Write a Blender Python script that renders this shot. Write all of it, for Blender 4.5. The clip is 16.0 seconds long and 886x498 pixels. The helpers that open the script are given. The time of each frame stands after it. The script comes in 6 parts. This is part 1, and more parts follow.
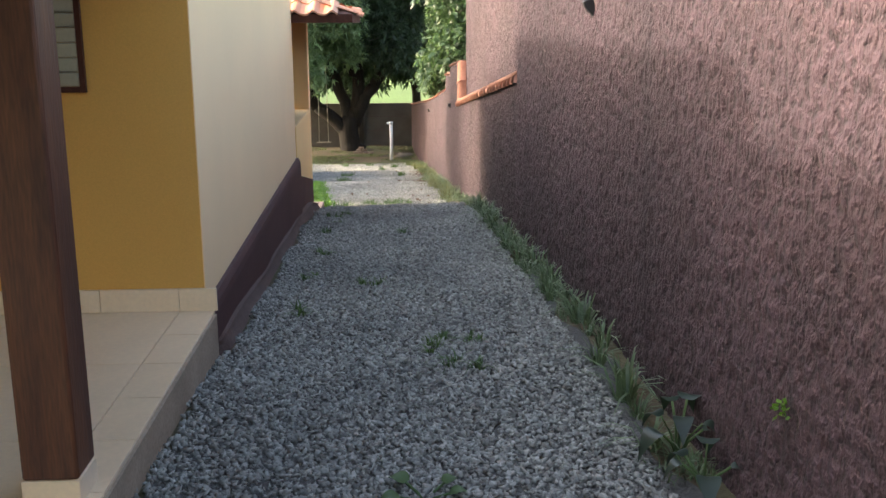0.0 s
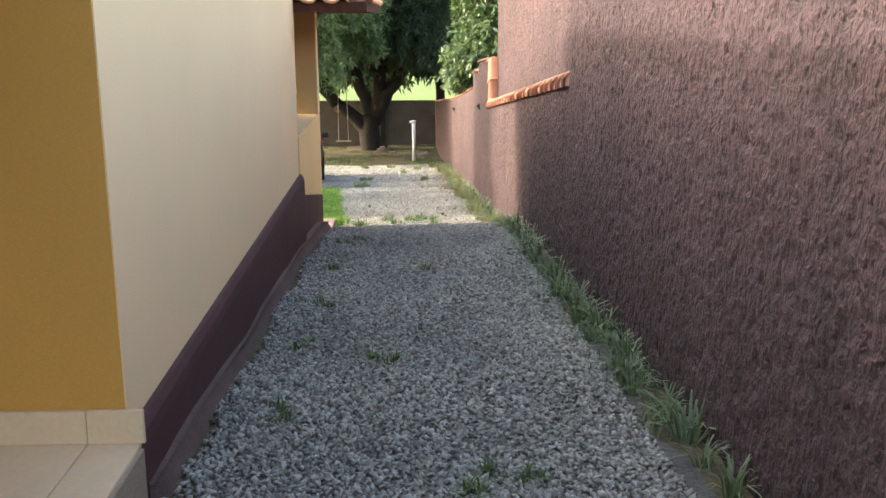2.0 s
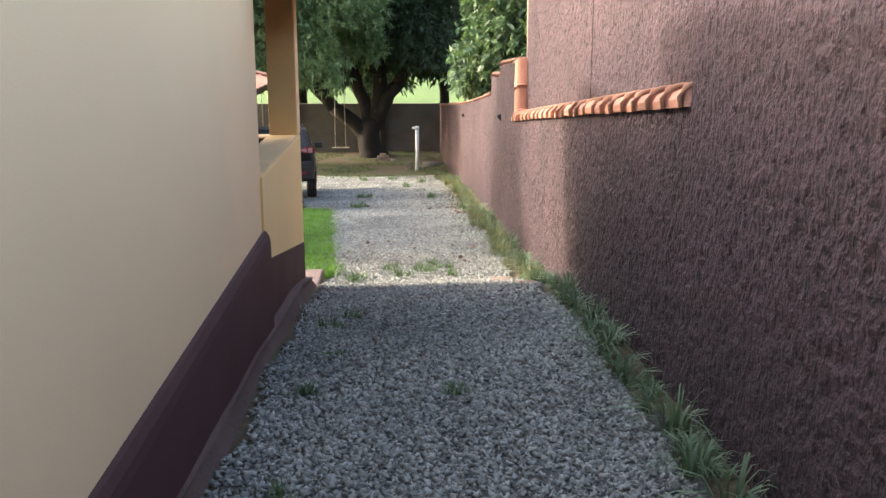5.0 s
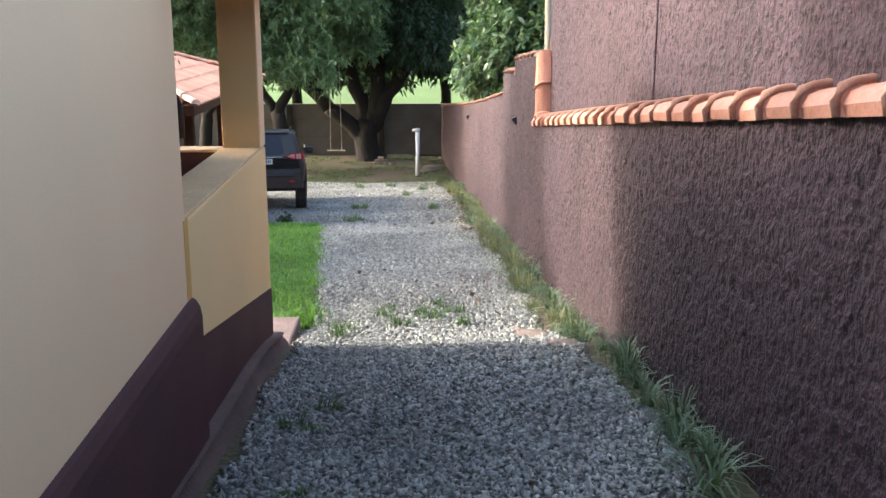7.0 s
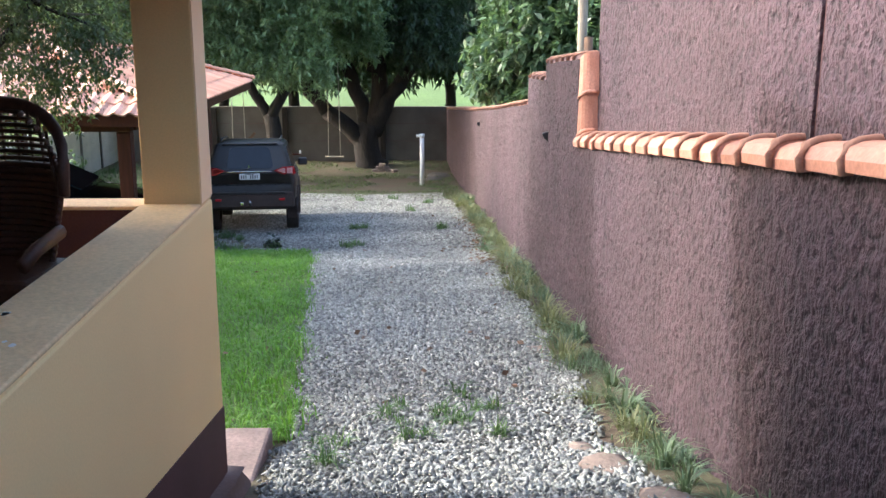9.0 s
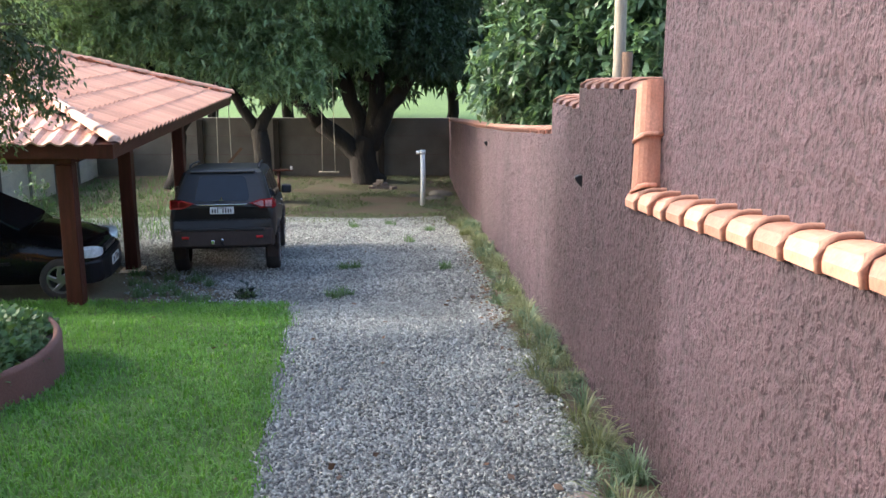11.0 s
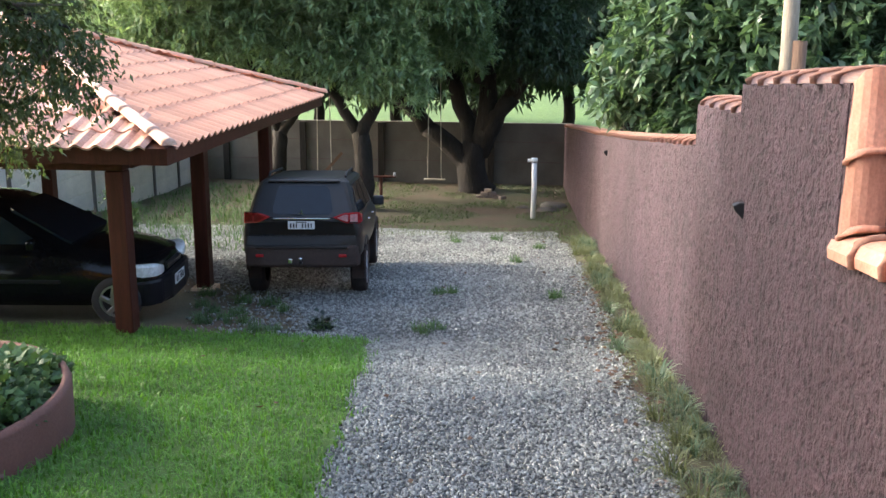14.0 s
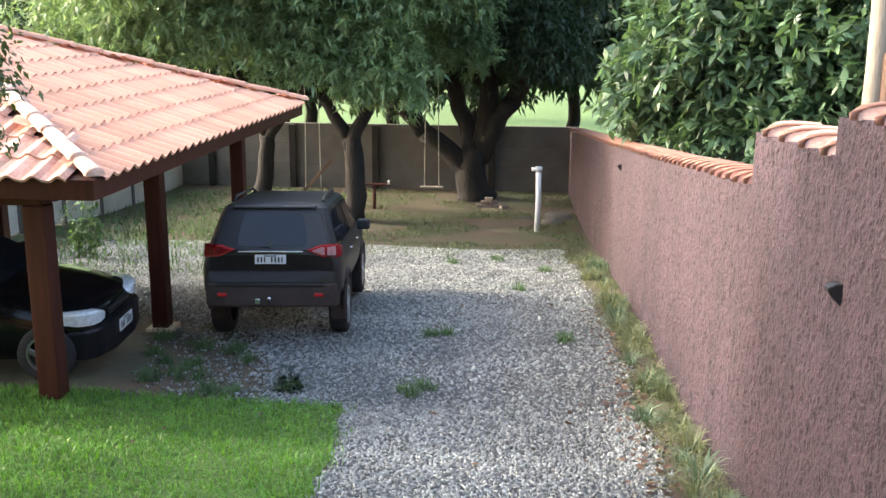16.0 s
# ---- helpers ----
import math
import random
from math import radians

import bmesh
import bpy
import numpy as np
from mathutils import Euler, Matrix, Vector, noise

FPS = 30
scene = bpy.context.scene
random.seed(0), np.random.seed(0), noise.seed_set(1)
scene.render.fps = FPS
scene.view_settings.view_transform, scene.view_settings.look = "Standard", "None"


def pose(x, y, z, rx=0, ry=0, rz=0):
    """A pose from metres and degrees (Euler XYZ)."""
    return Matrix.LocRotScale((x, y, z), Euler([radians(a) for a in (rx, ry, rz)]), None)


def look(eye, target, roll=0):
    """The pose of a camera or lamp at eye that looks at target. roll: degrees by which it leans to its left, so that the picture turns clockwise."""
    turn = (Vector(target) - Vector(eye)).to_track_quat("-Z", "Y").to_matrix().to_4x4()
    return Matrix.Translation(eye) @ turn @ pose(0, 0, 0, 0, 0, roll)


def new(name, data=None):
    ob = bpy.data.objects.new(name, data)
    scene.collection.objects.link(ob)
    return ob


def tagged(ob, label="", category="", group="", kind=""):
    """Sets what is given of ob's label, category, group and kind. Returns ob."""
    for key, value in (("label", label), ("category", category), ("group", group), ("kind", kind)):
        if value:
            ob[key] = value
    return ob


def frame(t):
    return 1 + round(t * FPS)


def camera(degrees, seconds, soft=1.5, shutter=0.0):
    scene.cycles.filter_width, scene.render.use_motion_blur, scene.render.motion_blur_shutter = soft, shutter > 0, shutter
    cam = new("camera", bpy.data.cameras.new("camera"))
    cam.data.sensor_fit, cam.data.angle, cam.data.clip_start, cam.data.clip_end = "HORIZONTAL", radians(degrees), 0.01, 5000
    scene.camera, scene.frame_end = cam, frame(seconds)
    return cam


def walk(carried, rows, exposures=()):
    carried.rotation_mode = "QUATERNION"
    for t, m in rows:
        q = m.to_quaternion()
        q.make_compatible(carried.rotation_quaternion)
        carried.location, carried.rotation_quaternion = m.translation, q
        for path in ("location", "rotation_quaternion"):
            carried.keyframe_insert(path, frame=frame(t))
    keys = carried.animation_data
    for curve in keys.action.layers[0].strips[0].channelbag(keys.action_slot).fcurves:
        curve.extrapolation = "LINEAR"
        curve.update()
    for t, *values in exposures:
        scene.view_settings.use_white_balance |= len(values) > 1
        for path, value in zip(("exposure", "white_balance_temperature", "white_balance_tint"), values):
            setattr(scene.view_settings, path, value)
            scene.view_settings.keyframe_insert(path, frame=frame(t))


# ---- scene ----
cam = camera(49.0, 16.0)
METRES, EYE, TILT, LEAN, TURN = 16.4, 2.1, 0.0, 0.0, -3.0
ROWS = [
    (0.0, 0.0, 0.0, 0.0, -0.05, -13.12, 0.21),
    (0.5, -0.0005, 0.0251, 0.0001, -0.07, -13.15, 0.2),
    (1.0, -0.0019, 0.0558, -0.0004, -0.06, -13.31, 0.21),
    (1.5, -0.0036, 0.0892, -0.002, -0.02, -13.37, 0.16),
    (2.0, -0.0058, 0.124, -0.0031, 1.3, -13.42, 0.18),
    (2.5, -0.009, 0.1591, -0.0029, 1.32, -13.46, 0.13),
    (3.0, -0.0117, 0.1933, -0.0027, 1.28, -13.43, 0.13),
    (3.5, -0.0152, 0.2257, -0.004, 1.31, -13.4, 0.07),
    (4.0, -0.0185, 0.2583, -0.0053, 1.3, -13.43, 0.04),
    (6.5, -0.0311, 0.4228, -0.019, 1.32, -13.45, -0.12),
    (7.0, -0.0324, 0.459, -0.0209, 1.29, -13.45, -0.1),
    (7.5, -0.0365, 0.4935, -0.0228, 1.4, -13.44, -0.15),
    (8.0, -0.0398, 0.5289, -0.0248, 1.36, -13.42, -0.16),
    (8.5, -0.0427, 0.5657, -0.0252, 1.38, -13.5, -0.14),
    (9.0, -0.0463, 0.6029, -0.0244, 1.34, -13.52, -0.19),
    (11.5, -0.0535, 0.7921, -0.0197, 1.49, -13.34, -0.22),
    (12.0, -0.055, 0.8296, -0.0202, 3.87, -13.45, -0.18),
    (12.5, -0.0557, 0.8565, -0.0242, 7.17, -13.41, -0.15),
    (13.0, -0.055, 0.8708, -0.0292, 7.86, -13.31, -0.13),
    (13.5, -0.0544, 0.8771, -0.0321, 7.95, -13.25, -0.18),
    (14.0, -0.0545, 0.8802, -0.0329, 8.17, -13.1, -0.3),
    (14.5, -0.0554, 0.8937, -0.0319, 8.17, -13.22, -0.29),
    (15.0, -0.0577, 0.9187, -0.0306, 8.22, -13.29, -0.3),
    (15.5, -0.062, 0.9526, -0.0293, 8.24, -13.33, -0.37),
    (16.0, -0.0648, 0.9944, -0.0287, 8.25, -13.4, -0.36),
]
walk(cam, [(t, pose(0, 0, EYE, TILT, LEAN, TURN) @ pose(METRES * x, METRES * y, METRES * z, 90 + pitch, roll, yaw)) for t, x, y, z, yaw, pitch, roll in ROWS],
     exposures=[(0.0, 2.6, 7100, 10), (1.0, 2.8, 7350, 10), (2.5, 2.88, 7450, 10), (4.0, 2.74, 7150, 10), (6.5, 2.55, 6400, 10), (9.2, 2.48, 5850, 10), (12.0, 2.26, 5950, 10), (14.0, 2.38, 6100, 10), (15.0, 2.5, 6150, 10), (16.0, 2.68, 6300, 10)])

# ---- world, sun and exposure ----
world = bpy.data.worlds.new("world")
scene.world = world
world.use_nodes = True
wn = world.node_tree
sky = wn.nodes.new("ShaderNodeTexSky")
sky.sky_type = 'NISHITA'
sky.sun_disc = False
sky.sun_elevation = radians(26.4)
sky.sun_rotation = radians(278.5)
sky.air_density, sky.dust_density, sky.ozone_density = 1.0, 5.0, 0.3
wn.links.new(sky.outputs[0], wn.nodes["Background"].inputs[0])
wn.nodes["Background"].inputs[1].default_value = 0.15
sun_data = bpy.data.lights.new("sun", "SUN")
sun_data.energy = 0.76
sun_data.angle = radians(1.8)
sun_data.color = (1.0, 0.95, 0.88)
sun = new("sun", sun_data)
sun.matrix_world = look((-20, 3.0, 10.0), (0, 0, 0))


# ---- materials ----
def mat(name, col, rough=0.8, scale=8.0, var=0.25, bump=0.2, fine=60.0, metal=0.0, col2=None, stretch=(1, 1, 1), per="", spec=0.5, dist=0.01):
    """Two scales of noise over a base colour; per: 'island' or 'object' varies single pieces."""
    m = bpy.data.materials.new(name)
    m.use_nodes = True
    nt = m.node_tree
    N, L = nt.nodes, nt.links
    bs = N["Principled BSDF"]
    bs.inputs["Roughness"].default_value = rough
    bs.inputs["Metallic"].default_value = metal
    bs.inputs["Specular IOR Level"].default_value = spec
    tc = N.new("ShaderNodeTexCoord")
    mp = N.new("ShaderNodeMapping")
    mp.inputs["Scale"].default_value = stretch
    L.new(tc.outputs["Object"], mp.inputs[0])
    n1 = N.new("ShaderNodeTexNoise")
    n1.inputs["Scale"].default_value = scale
    n1.inputs["Detail"].default_value = 5
    n2 = N.new("ShaderNodeTexNoise")
    n2.inputs["Scale"].default_value = fine
    n2.inputs["Detail"].default_value = 4
    L.new(mp.outputs[0], n1.inputs[0])
    L.new(mp.outputs[0], n2.inputs[0])
    c2 = col2 or tuple(c * (1 - var) for c in col)
    mx = N.new("ShaderNodeMix")
    mx.data_type = 'RGBA'
    mx.inputs[6].default_value = (*c2, 1)
    mx.inputs[7].default_value = (*col, 1)
    rp = N.new("ShaderNodeMapRange")
    rp.inputs[1].default_value, rp.inputs[2].default_value = 0.33, 0.67
    L.new(n1.outputs["Fac"], rp.inputs[0])
    L.new(rp.outputs[0], mx.inputs[0])
    out = mx.outputs[2]
    hs = N.new("ShaderNodeHueSaturation")
    L.new(out, hs.inputs["Color"])
    mr = N.new("ShaderNodeMapRange")
    mr.inputs[1].default_value, mr.inputs[2].default_value = 0.25, 0.75
    mr.inputs[3].default_value, mr.inputs[4].default_value = 1 - var * 0.7, 1 + var * 0.7
    L.new(n2.outputs["Fac"], mr.inputs[0])
    val = mr.outputs[0]
    if per:
        if per == "island":
            r = N.new("ShaderNodeNewGeometry").outputs["Random Per Island"]
        else:
            r = N.new("ShaderNodeObjectInfo").outputs["Random"]
        m2 = N.new("ShaderNodeMapRange")
        m2.inputs[3].default_value, m2.inputs[4].default_value = 1 - var * 1.3, 1 + var * 1.3
        L.new(r, m2.inputs[0])
        mu = N.new("ShaderNodeMath")
        mu.operation = 'MULTIPLY'
        L.new(val, mu.inputs[0])
        L.new(m2.outputs[0], mu.inputs[1])
        val = mu.outputs[0]
    L.new(val, hs.inputs["Value"])
    L.new(hs.outputs[0], bs.inputs["Base Color"])
    if bump:
        bp = N.new("ShaderNodeBump")
        bp.inputs["Strength"].default_value = bump
        bp.inputs["Distance"].default_value = dist
        L.new(n2.outputs["Fac"], bp.inputs["Height"])
        L.new(bp.outputs[0], bs.inputs["Normal"])
    return m


def leaf_mat(name, a, b, rough=0.45, trans=0.25):
    m = mat(name, a, rough, 3.0, 0.3, 0.0, 20.0, col2=b, per="island")
    bs = m.node_tree.nodes["Principled BSDF"]
    tr = m.node_tree.nodes.new("ShaderNodeBsdfTranslucent")
    tr.inputs[0].default_value = (a[0] * 1.6, a[1] * 1.7, a[2], 1)
    ms = m.node_tree.nodes.new("ShaderNodeMixShader")
    ms.inputs[0].default_value = trans
    L = m.node_tree.links
    L.new(bs.outputs[0], ms.inputs[1])
    L.new(tr.outputs[0], ms.inputs[2])
    L.new(ms.outputs[0], m.node_tree.nodes["Material Output"].inputs[0])
    return m


M_WALL = mat("roughcast_brown", (0.078, 0.047, 0.058), 0.85, 1.1, 0.35, 0.7, 34.0, stretch=(1, 1, 0.8), col2=(0.054, 0.032, 0.039), dist=0.03)


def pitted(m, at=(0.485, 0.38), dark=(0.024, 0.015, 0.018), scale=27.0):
    """Paints shade as dark colour into the hollows of a rough render, with its own relief."""
    nt = m.node_tree
    N, L = nt.nodes, nt.links
    bs = N["Principled BSDF"]
    tc = N.new("ShaderNodeTexCoord")
    mp = N.new("ShaderNodeMapping")
    mp.inputs["Scale"].default_value = (1, 1, 0.75)
    L.new(tc.outputs["Object"], mp.inputs[0])
    n = N.new("ShaderNodeTexNoise")
    n.inputs["Scale"].default_value = scale
    n.inputs["Detail"].default_value = 2.2
    n.inputs["Roughness"].default_value = 0.62
    n.inputs["Distortion"].default_value = 0.0
    L.new(mp.outputs[0], n.inputs[0])
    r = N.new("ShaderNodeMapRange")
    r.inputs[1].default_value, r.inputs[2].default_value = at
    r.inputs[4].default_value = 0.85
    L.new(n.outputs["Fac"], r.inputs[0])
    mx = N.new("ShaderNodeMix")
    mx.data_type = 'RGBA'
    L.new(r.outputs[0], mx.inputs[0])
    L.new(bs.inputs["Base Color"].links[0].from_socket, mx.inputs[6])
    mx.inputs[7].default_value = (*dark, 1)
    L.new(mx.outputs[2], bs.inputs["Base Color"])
    mp2 = N.new("ShaderNodeMapping")
    mp2.inputs["Scale"].default_value = (1, 1, 0.12)
    L.new(tc.outputs["Object"], mp2.inputs[0])
    n2 = N.new("ShaderNodeTexNoise")
    n2.inputs["Scale"].default_value = 2.6
    n2.inputs["Detail"].default_value = 4
    L.new(mp2.outputs[0], n2.inputs[0])
    r2 = N.new("ShaderNodeMapRange")
    r2.inputs[1].default_value, r2.inputs[2].default_value = 0.56, 0.72
    r2.inputs[4].default_value = 0.45
    L.new(n2.outputs["Fac"], r2.inputs[0])
    stain = N.new("ShaderNodeMix")
    stain.data_type = 'RGBA'
    L.new(r2.outputs[0], stain.inputs[0])
    L.new(mx.outputs[2], stain.inputs[6])
    stain.inputs[7].default_value = (dark[0] * 0.9, dark[1] * 0.95, dark[2] * 1.05, 1)
    L.new(stain.outputs[2], bs.inputs["Base Color"])
    b = N.new("ShaderNodeBump")
    b.inputs["Strength"].default_value = 0.85
    b.inputs["Distance"].default_value = 0.05
    L.new(n.outputs["Fac"], b.inputs["Height"])
    L.new(bs.inputs["Normal"].links[0].from_socket, b.inputs["Normal"])
    L.new(b.outputs[0], bs.inputs["Normal"])


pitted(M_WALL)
M_CREAM = mat("cream_paint", (0.97, 0.71, 0.42), 0.75, 0.9, 0.05, 0.08, 120.0)
M_PARAPET = mat("yellowed_cream_paint", (0.97, 0.715, 0.34), 0.75, 0.9, 0.06, 0.08, 120.0)
M_OCHRE = mat("ochre_paint", (0.72, 0.405, 0.1), 0.75, 0.9, 0.08, 0.08, 120.0)
M_SKIRT = mat("plum_paint", (0.085, 0.038, 0.039), 0.75, 2.0, 0.2, 0.15, 90.0, spec=0.3)
M_COLUMN = mat("pale_ochre_paint", (0.8, 0.55, 0.25), 0.75, 0.9, 0.08, 0.08, 120.0)
M_KERB = mat("plum_worn_concrete", (0.14, 0.095, 0.086), 0.9, 2.5, 0.3, 0.5, 60.0)
M_COPING = mat("grey_coping", (0.72, 0.55, 0.35), 0.8, 3.0, 0.2, 0.2, 60.0)
M_LEDGE = mat("worn_cream_ledge", (0.86, 0.63, 0.34), 0.8, 3.0, 0.16, 0.2, 60.0)
M_FLOORTILE = mat("cream_floor_tile", (0.82, 0.66, 0.46), 0.3, 2.5, 0.07, 0.0, 40.0, per="object")
M_GROUT = mat("grout", (0.56, 0.45, 0.32), 0.9, 10.0, 0.2, 0.1)
M_CONCRETE = mat("concrete", (0.14, 0.126, 0.108), 0.9, 1.5, 0.3, 0.4, 40.0)
M_PANEL = mat("concrete_panel", (0.74, 0.69, 0.6), 0.9, 1.0, 0.25, 0.3, 30.0)
M_GROUND = mat("soil_grass", (0.075, 0.08, 0.036), 0.95, 0.8, 0.4, 0.6, 25.0, col2=(0.105, 0.07, 0.046), dist=0.03)
M_FIELD = mat("field_grass", (0.115, 0.2, 0.05), 0.95, 0.15, 0.3, 0.5, 6.0, dist=0.05)
M_GRAVELBED = mat("gravel_bed", (0.12, 0.122, 0.12), 0.95, 3.0, 0.3, 1.0, 45.0, dist=0.03)
M_STONE = mat("gravel_stone", (0.34, 0.348, 0.322), 0.85, 0.7, 0.35, 0.0, 60.0, per="island", col2=(0.225, 0.236, 0.224))
M_LAWNBED = mat("lawn_bed", (0.075, 0.14, 0.02), 0.95, 1.5, 0.3, 0.6, 60.0)
M_BLADE = leaf_mat("lawn_blade", (0.12, 0.255, 0.03), (0.055, 0.145, 0.02), 0.5, 0.3)
M_TUFT = leaf_mat("border_grass", (0.165, 0.235, 0.135), (0.055, 0.1, 0.05), 0.5, 0.12)
M_TUFTDRY = leaf_mat("dry_grass", (0.21, 0.22, 0.115), (0.09, 0.12, 0.05), 0.6, 0.2)
M_WEED = leaf_mat("weed_leaf", (0.09, 0.155, 0.05), (0.05, 0.1, 0.04), 0.65, 0.2)
M_DARKLEAF = leaf_mat("dark_leaf", (0.02, 0.04, 0.027), (0.013, 0.026, 0.02), 0.4, 0.1)
M_LEAF_A = leaf_mat("leaf_mango", (0.21, 0.295, 0.15), (0.065, 0.115, 0.055), 0.42, 0.28)
M_LEAF_OLD = leaf_mat("leaf_old_tree", (0.06, 0.1, 0.042), (0.02, 0.04, 0.02), 0.5, 0.15)
M_YARDGRASS = leaf_mat("yard_grass_blade", (0.085, 0.135, 0.042), (0.08, 0.075, 0.036), 0.6, 0.15)
M_LEAF_B = leaf_mat("leaf_avocado", (0.11, 0.18, 0.092), (0.027, 0.057, 0.036), 0.4, 0.22)
M_LEAF_C = leaf_mat("leaf_fine", (0.075, 0.1, 0.035), (0.045, 0.065, 0.03), 0.55, 0.3)
M_LEAF_D = leaf_mat("leaf_far", (0.06, 0.1, 0.042), (0.03, 0.055, 0.026), 0.6, 0.2)
M_BARK = mat("bark", (0.027, 0.022, 0.018), 0.95, 4.0, 0.4, 1.0, 25.0, stretch=(1, 1, 0.25), dist=0.03)
M_TWIG = mat("pale_twig", (0.2, 0.18, 0.15), 0.9, 8.0, 0.3, 0.0)
M_WOOD = mat("stained_wood", (0.066, 0.018, 0.01), 0.5, 6.0, 0.35, 0.2, 50.0, stretch=(3, 3, 0.25), spec=0.25)
M_WOODDARK = mat("dark_stained_wood", (0.09, 0.032, 0.021), 0.6, 6.0, 0.35, 0.2, 50.0, stretch=(3, 3, 0.3), spec=0.2)
M_POLE = mat("weathered_pole", (0.3, 0.26, 0.2), 0.85, 5.0, 0.3, 0.4, 40.0, stretch=(3, 3, 0.3))
M_POLESTUB = mat("brown_pole", (0.14, 0.082, 0.05), 0.85, 5.0, 0.3, 0.4, 40.0, stretch=(3, 3, 0.3))
M_TILE = mat("clay_tile", (0.5, 0.255, 0.18), 0.6, 6.0, 0.26, 0.2, 50.0, per="object", col2=(0.42, 0.19, 0.125))
M_TILEI = mat("clay_roof_tile", (0.72, 0.378, 0.25), 0.75, 3.0, 0.12, 0.15, 50.0, per="island", col2=(0.64, 0.325, 0.21))
M_ROOFTILE = mat("clay_roof_tile_single", (0.72, 0.378, 0.25), 0.75, 3.0, 0.12, 0.15, 50.0, per="object", col2=(0.64, 0.325, 0.21))
M_PALETILE = mat("pale_coping_tile", (0.7, 0.47, 0.36), 0.75, 6.0, 0.25, 0.2, 45.0, per="object", col2=(0.56, 0.31, 0.22))
M_SOUTHTILE = mat("weathered_roof_tile", (0.72, 0.46, 0.36), 0.8, 5.0, 0.24, 0.2, 40.0, per="object", col2=(0.56, 0.29, 0.2))
M_RIDGE = mat("bleached_ridge_tile", (0.64, 0.47, 0.38), 0.8, 6.0, 0.3, 0.2, 40.0, per="object", col2=(0.5, 0.27, 0.18))
M_MORTAR = mat("brown_mortar", (0.38, 0.2, 0.14), 0.9, 10.0, 0.25, 0.4, 60.0)
M_TERRA = mat("terracotta_paint", (0.18, 0.085, 0.062), 0.85, 2.0, 0.2, 0.3, 60.0)
M_WHITE = mat("white_pvc", (0.78, 0.78, 0.77), 0.4, 6.0, 0.08, 0.0, 30.0)
M_BLACK = mat("black_plastic", (0.012, 0.012, 0.013), 0.5, 10.0, 0.2, 0.0)
M_SUV = mat("dusty_charcoal_paint", (0.02, 0.019, 0.018), 0.45, 1.5, 0.25, 0.0, 12.0, col2=(0.03, 0.027, 0.024), spec=0.25)
M_SUVROOF = mat("dusty_roof_paint", (0.05, 0.047, 0.043), 0.6, 2.5, 0.25, 0.0, 20.0)
M_DUST = mat("dusty_bumper", (0.045, 0.03, 0.024), 0.8, 3.0, 0.3, 0.0, 30.0)
M_CARBLACK = mat("black_car_paint", (0.006, 0.006, 0.007), 0.1, 3.0, 0.2, 0.0, 30.0, spec=0.22)
M_NAVY = mat("faded_bumper", (0.01, 0.01, 0.012), 0.4, 3.0, 0.2, 0.0, 30.0, spec=0.22)
M_TYRE = mat("tyre_rubber", (0.03, 0.027, 0.025), 0.85, 8.0, 0.3, 0.2, 40.0)
M_RIM = mat("alloy_rim", (0.42, 0.42, 0.42), 0.3, 8.0, 0.1, 0.0, 30.0, metal=0.95)
M_CHROME = mat("chrome", (0.7, 0.7, 0.7), 0.15, 8.0, 0.05, 0.0, 30.0, metal=1.0)
M_GLASS = mat("tinted_glass", (0.01, 0.015, 0.022), 0.05, 2.0, 0.15, 0.0, 10.0, spec=0.35)
M_REDLAMP = mat("red_lamp", (0.36, 0.02, 0.025), 0.2, 15.0, 0.2, 0.0, 60.0)
M_CLEARLAMP = mat("clear_lamp", (0.75, 0.76, 0.75), 0.12, 20.0, 0.25, 0.0, 60.0, metal=0.15)
M_LENS = mat("pink_reflection_lens", (0.75, 0.45, 0.45), 0.15, 20.0, 0.3, 0.0, 60.0)
M_DEEPRED = mat("deep_red_lens", (0.22, 0.012, 0.015), 0.2, 15.0, 0.2, 0.0, 60.0)
M_PLATE = mat("plate_grey", (0.62, 0.62, 0.6), 0.5, 10.0, 0.08, 0.0)
M_WICKER = mat("dark_wicker", (0.06, 0.028, 0.019), 0.6, 20.0, 0.3, 0.2, 80.0)
M_SHUTTER = mat("sage_shutter", (0.4, 0.4, 0.3), 0.5, 5.0, 0.08, 0.0)
M_ROPE = mat("pale_rope", (0.5, 0.47, 0.38), 0.9, 20.0, 0.2, 0.2)
M_RED = mat("red_stone", (0.19, 0.14, 0.11), 0.9, 4.0, 0.35, 0.6, 40.0, col2=(0.28, 0.22, 0.18))


# ---- mesh helpers ----
def obj(name, verts, faces, material, parent=None, label="", smooth=False):
    me = bpy.data.meshes.new(name)
    me.from_pydata([tuple(v) for v in verts], [], [tuple(f) for f in faces])
    me.materials.append(material)
    if smooth:
        me.polygons.foreach_set("use_smooth", [True] * len(me.polygons))
    me.update()
    ob = new(name, me)
    if parent is not None:
        ob.parent = parent
    if label:
        ob["label"] = label
    return ob


def part(name, bm, material, parent=None, label="", smooth=False):
    me = bpy.data.meshes.new(name)
    bmesh.ops.recalc_face_normals(bm, faces=bm.faces)
    bm.to_mesh(me)
    bm.free()
    me.materials.append(material)
    if smooth:
        me.polygons.foreach_set("use_smooth", [True] * len(me.polygons))
    ob = new(name, me)
    if parent is not None:
        ob.parent = parent
    if label:
        ob["label"] = label
    return ob


def thing(name, loc, label, category, group="", rz=0.0):
    e = new(name)
    e.empty_display_size = 0.1
    e.matrix_basis = pose(*loc, 0, 0, rz)
    return tagged(e, label, category, group)


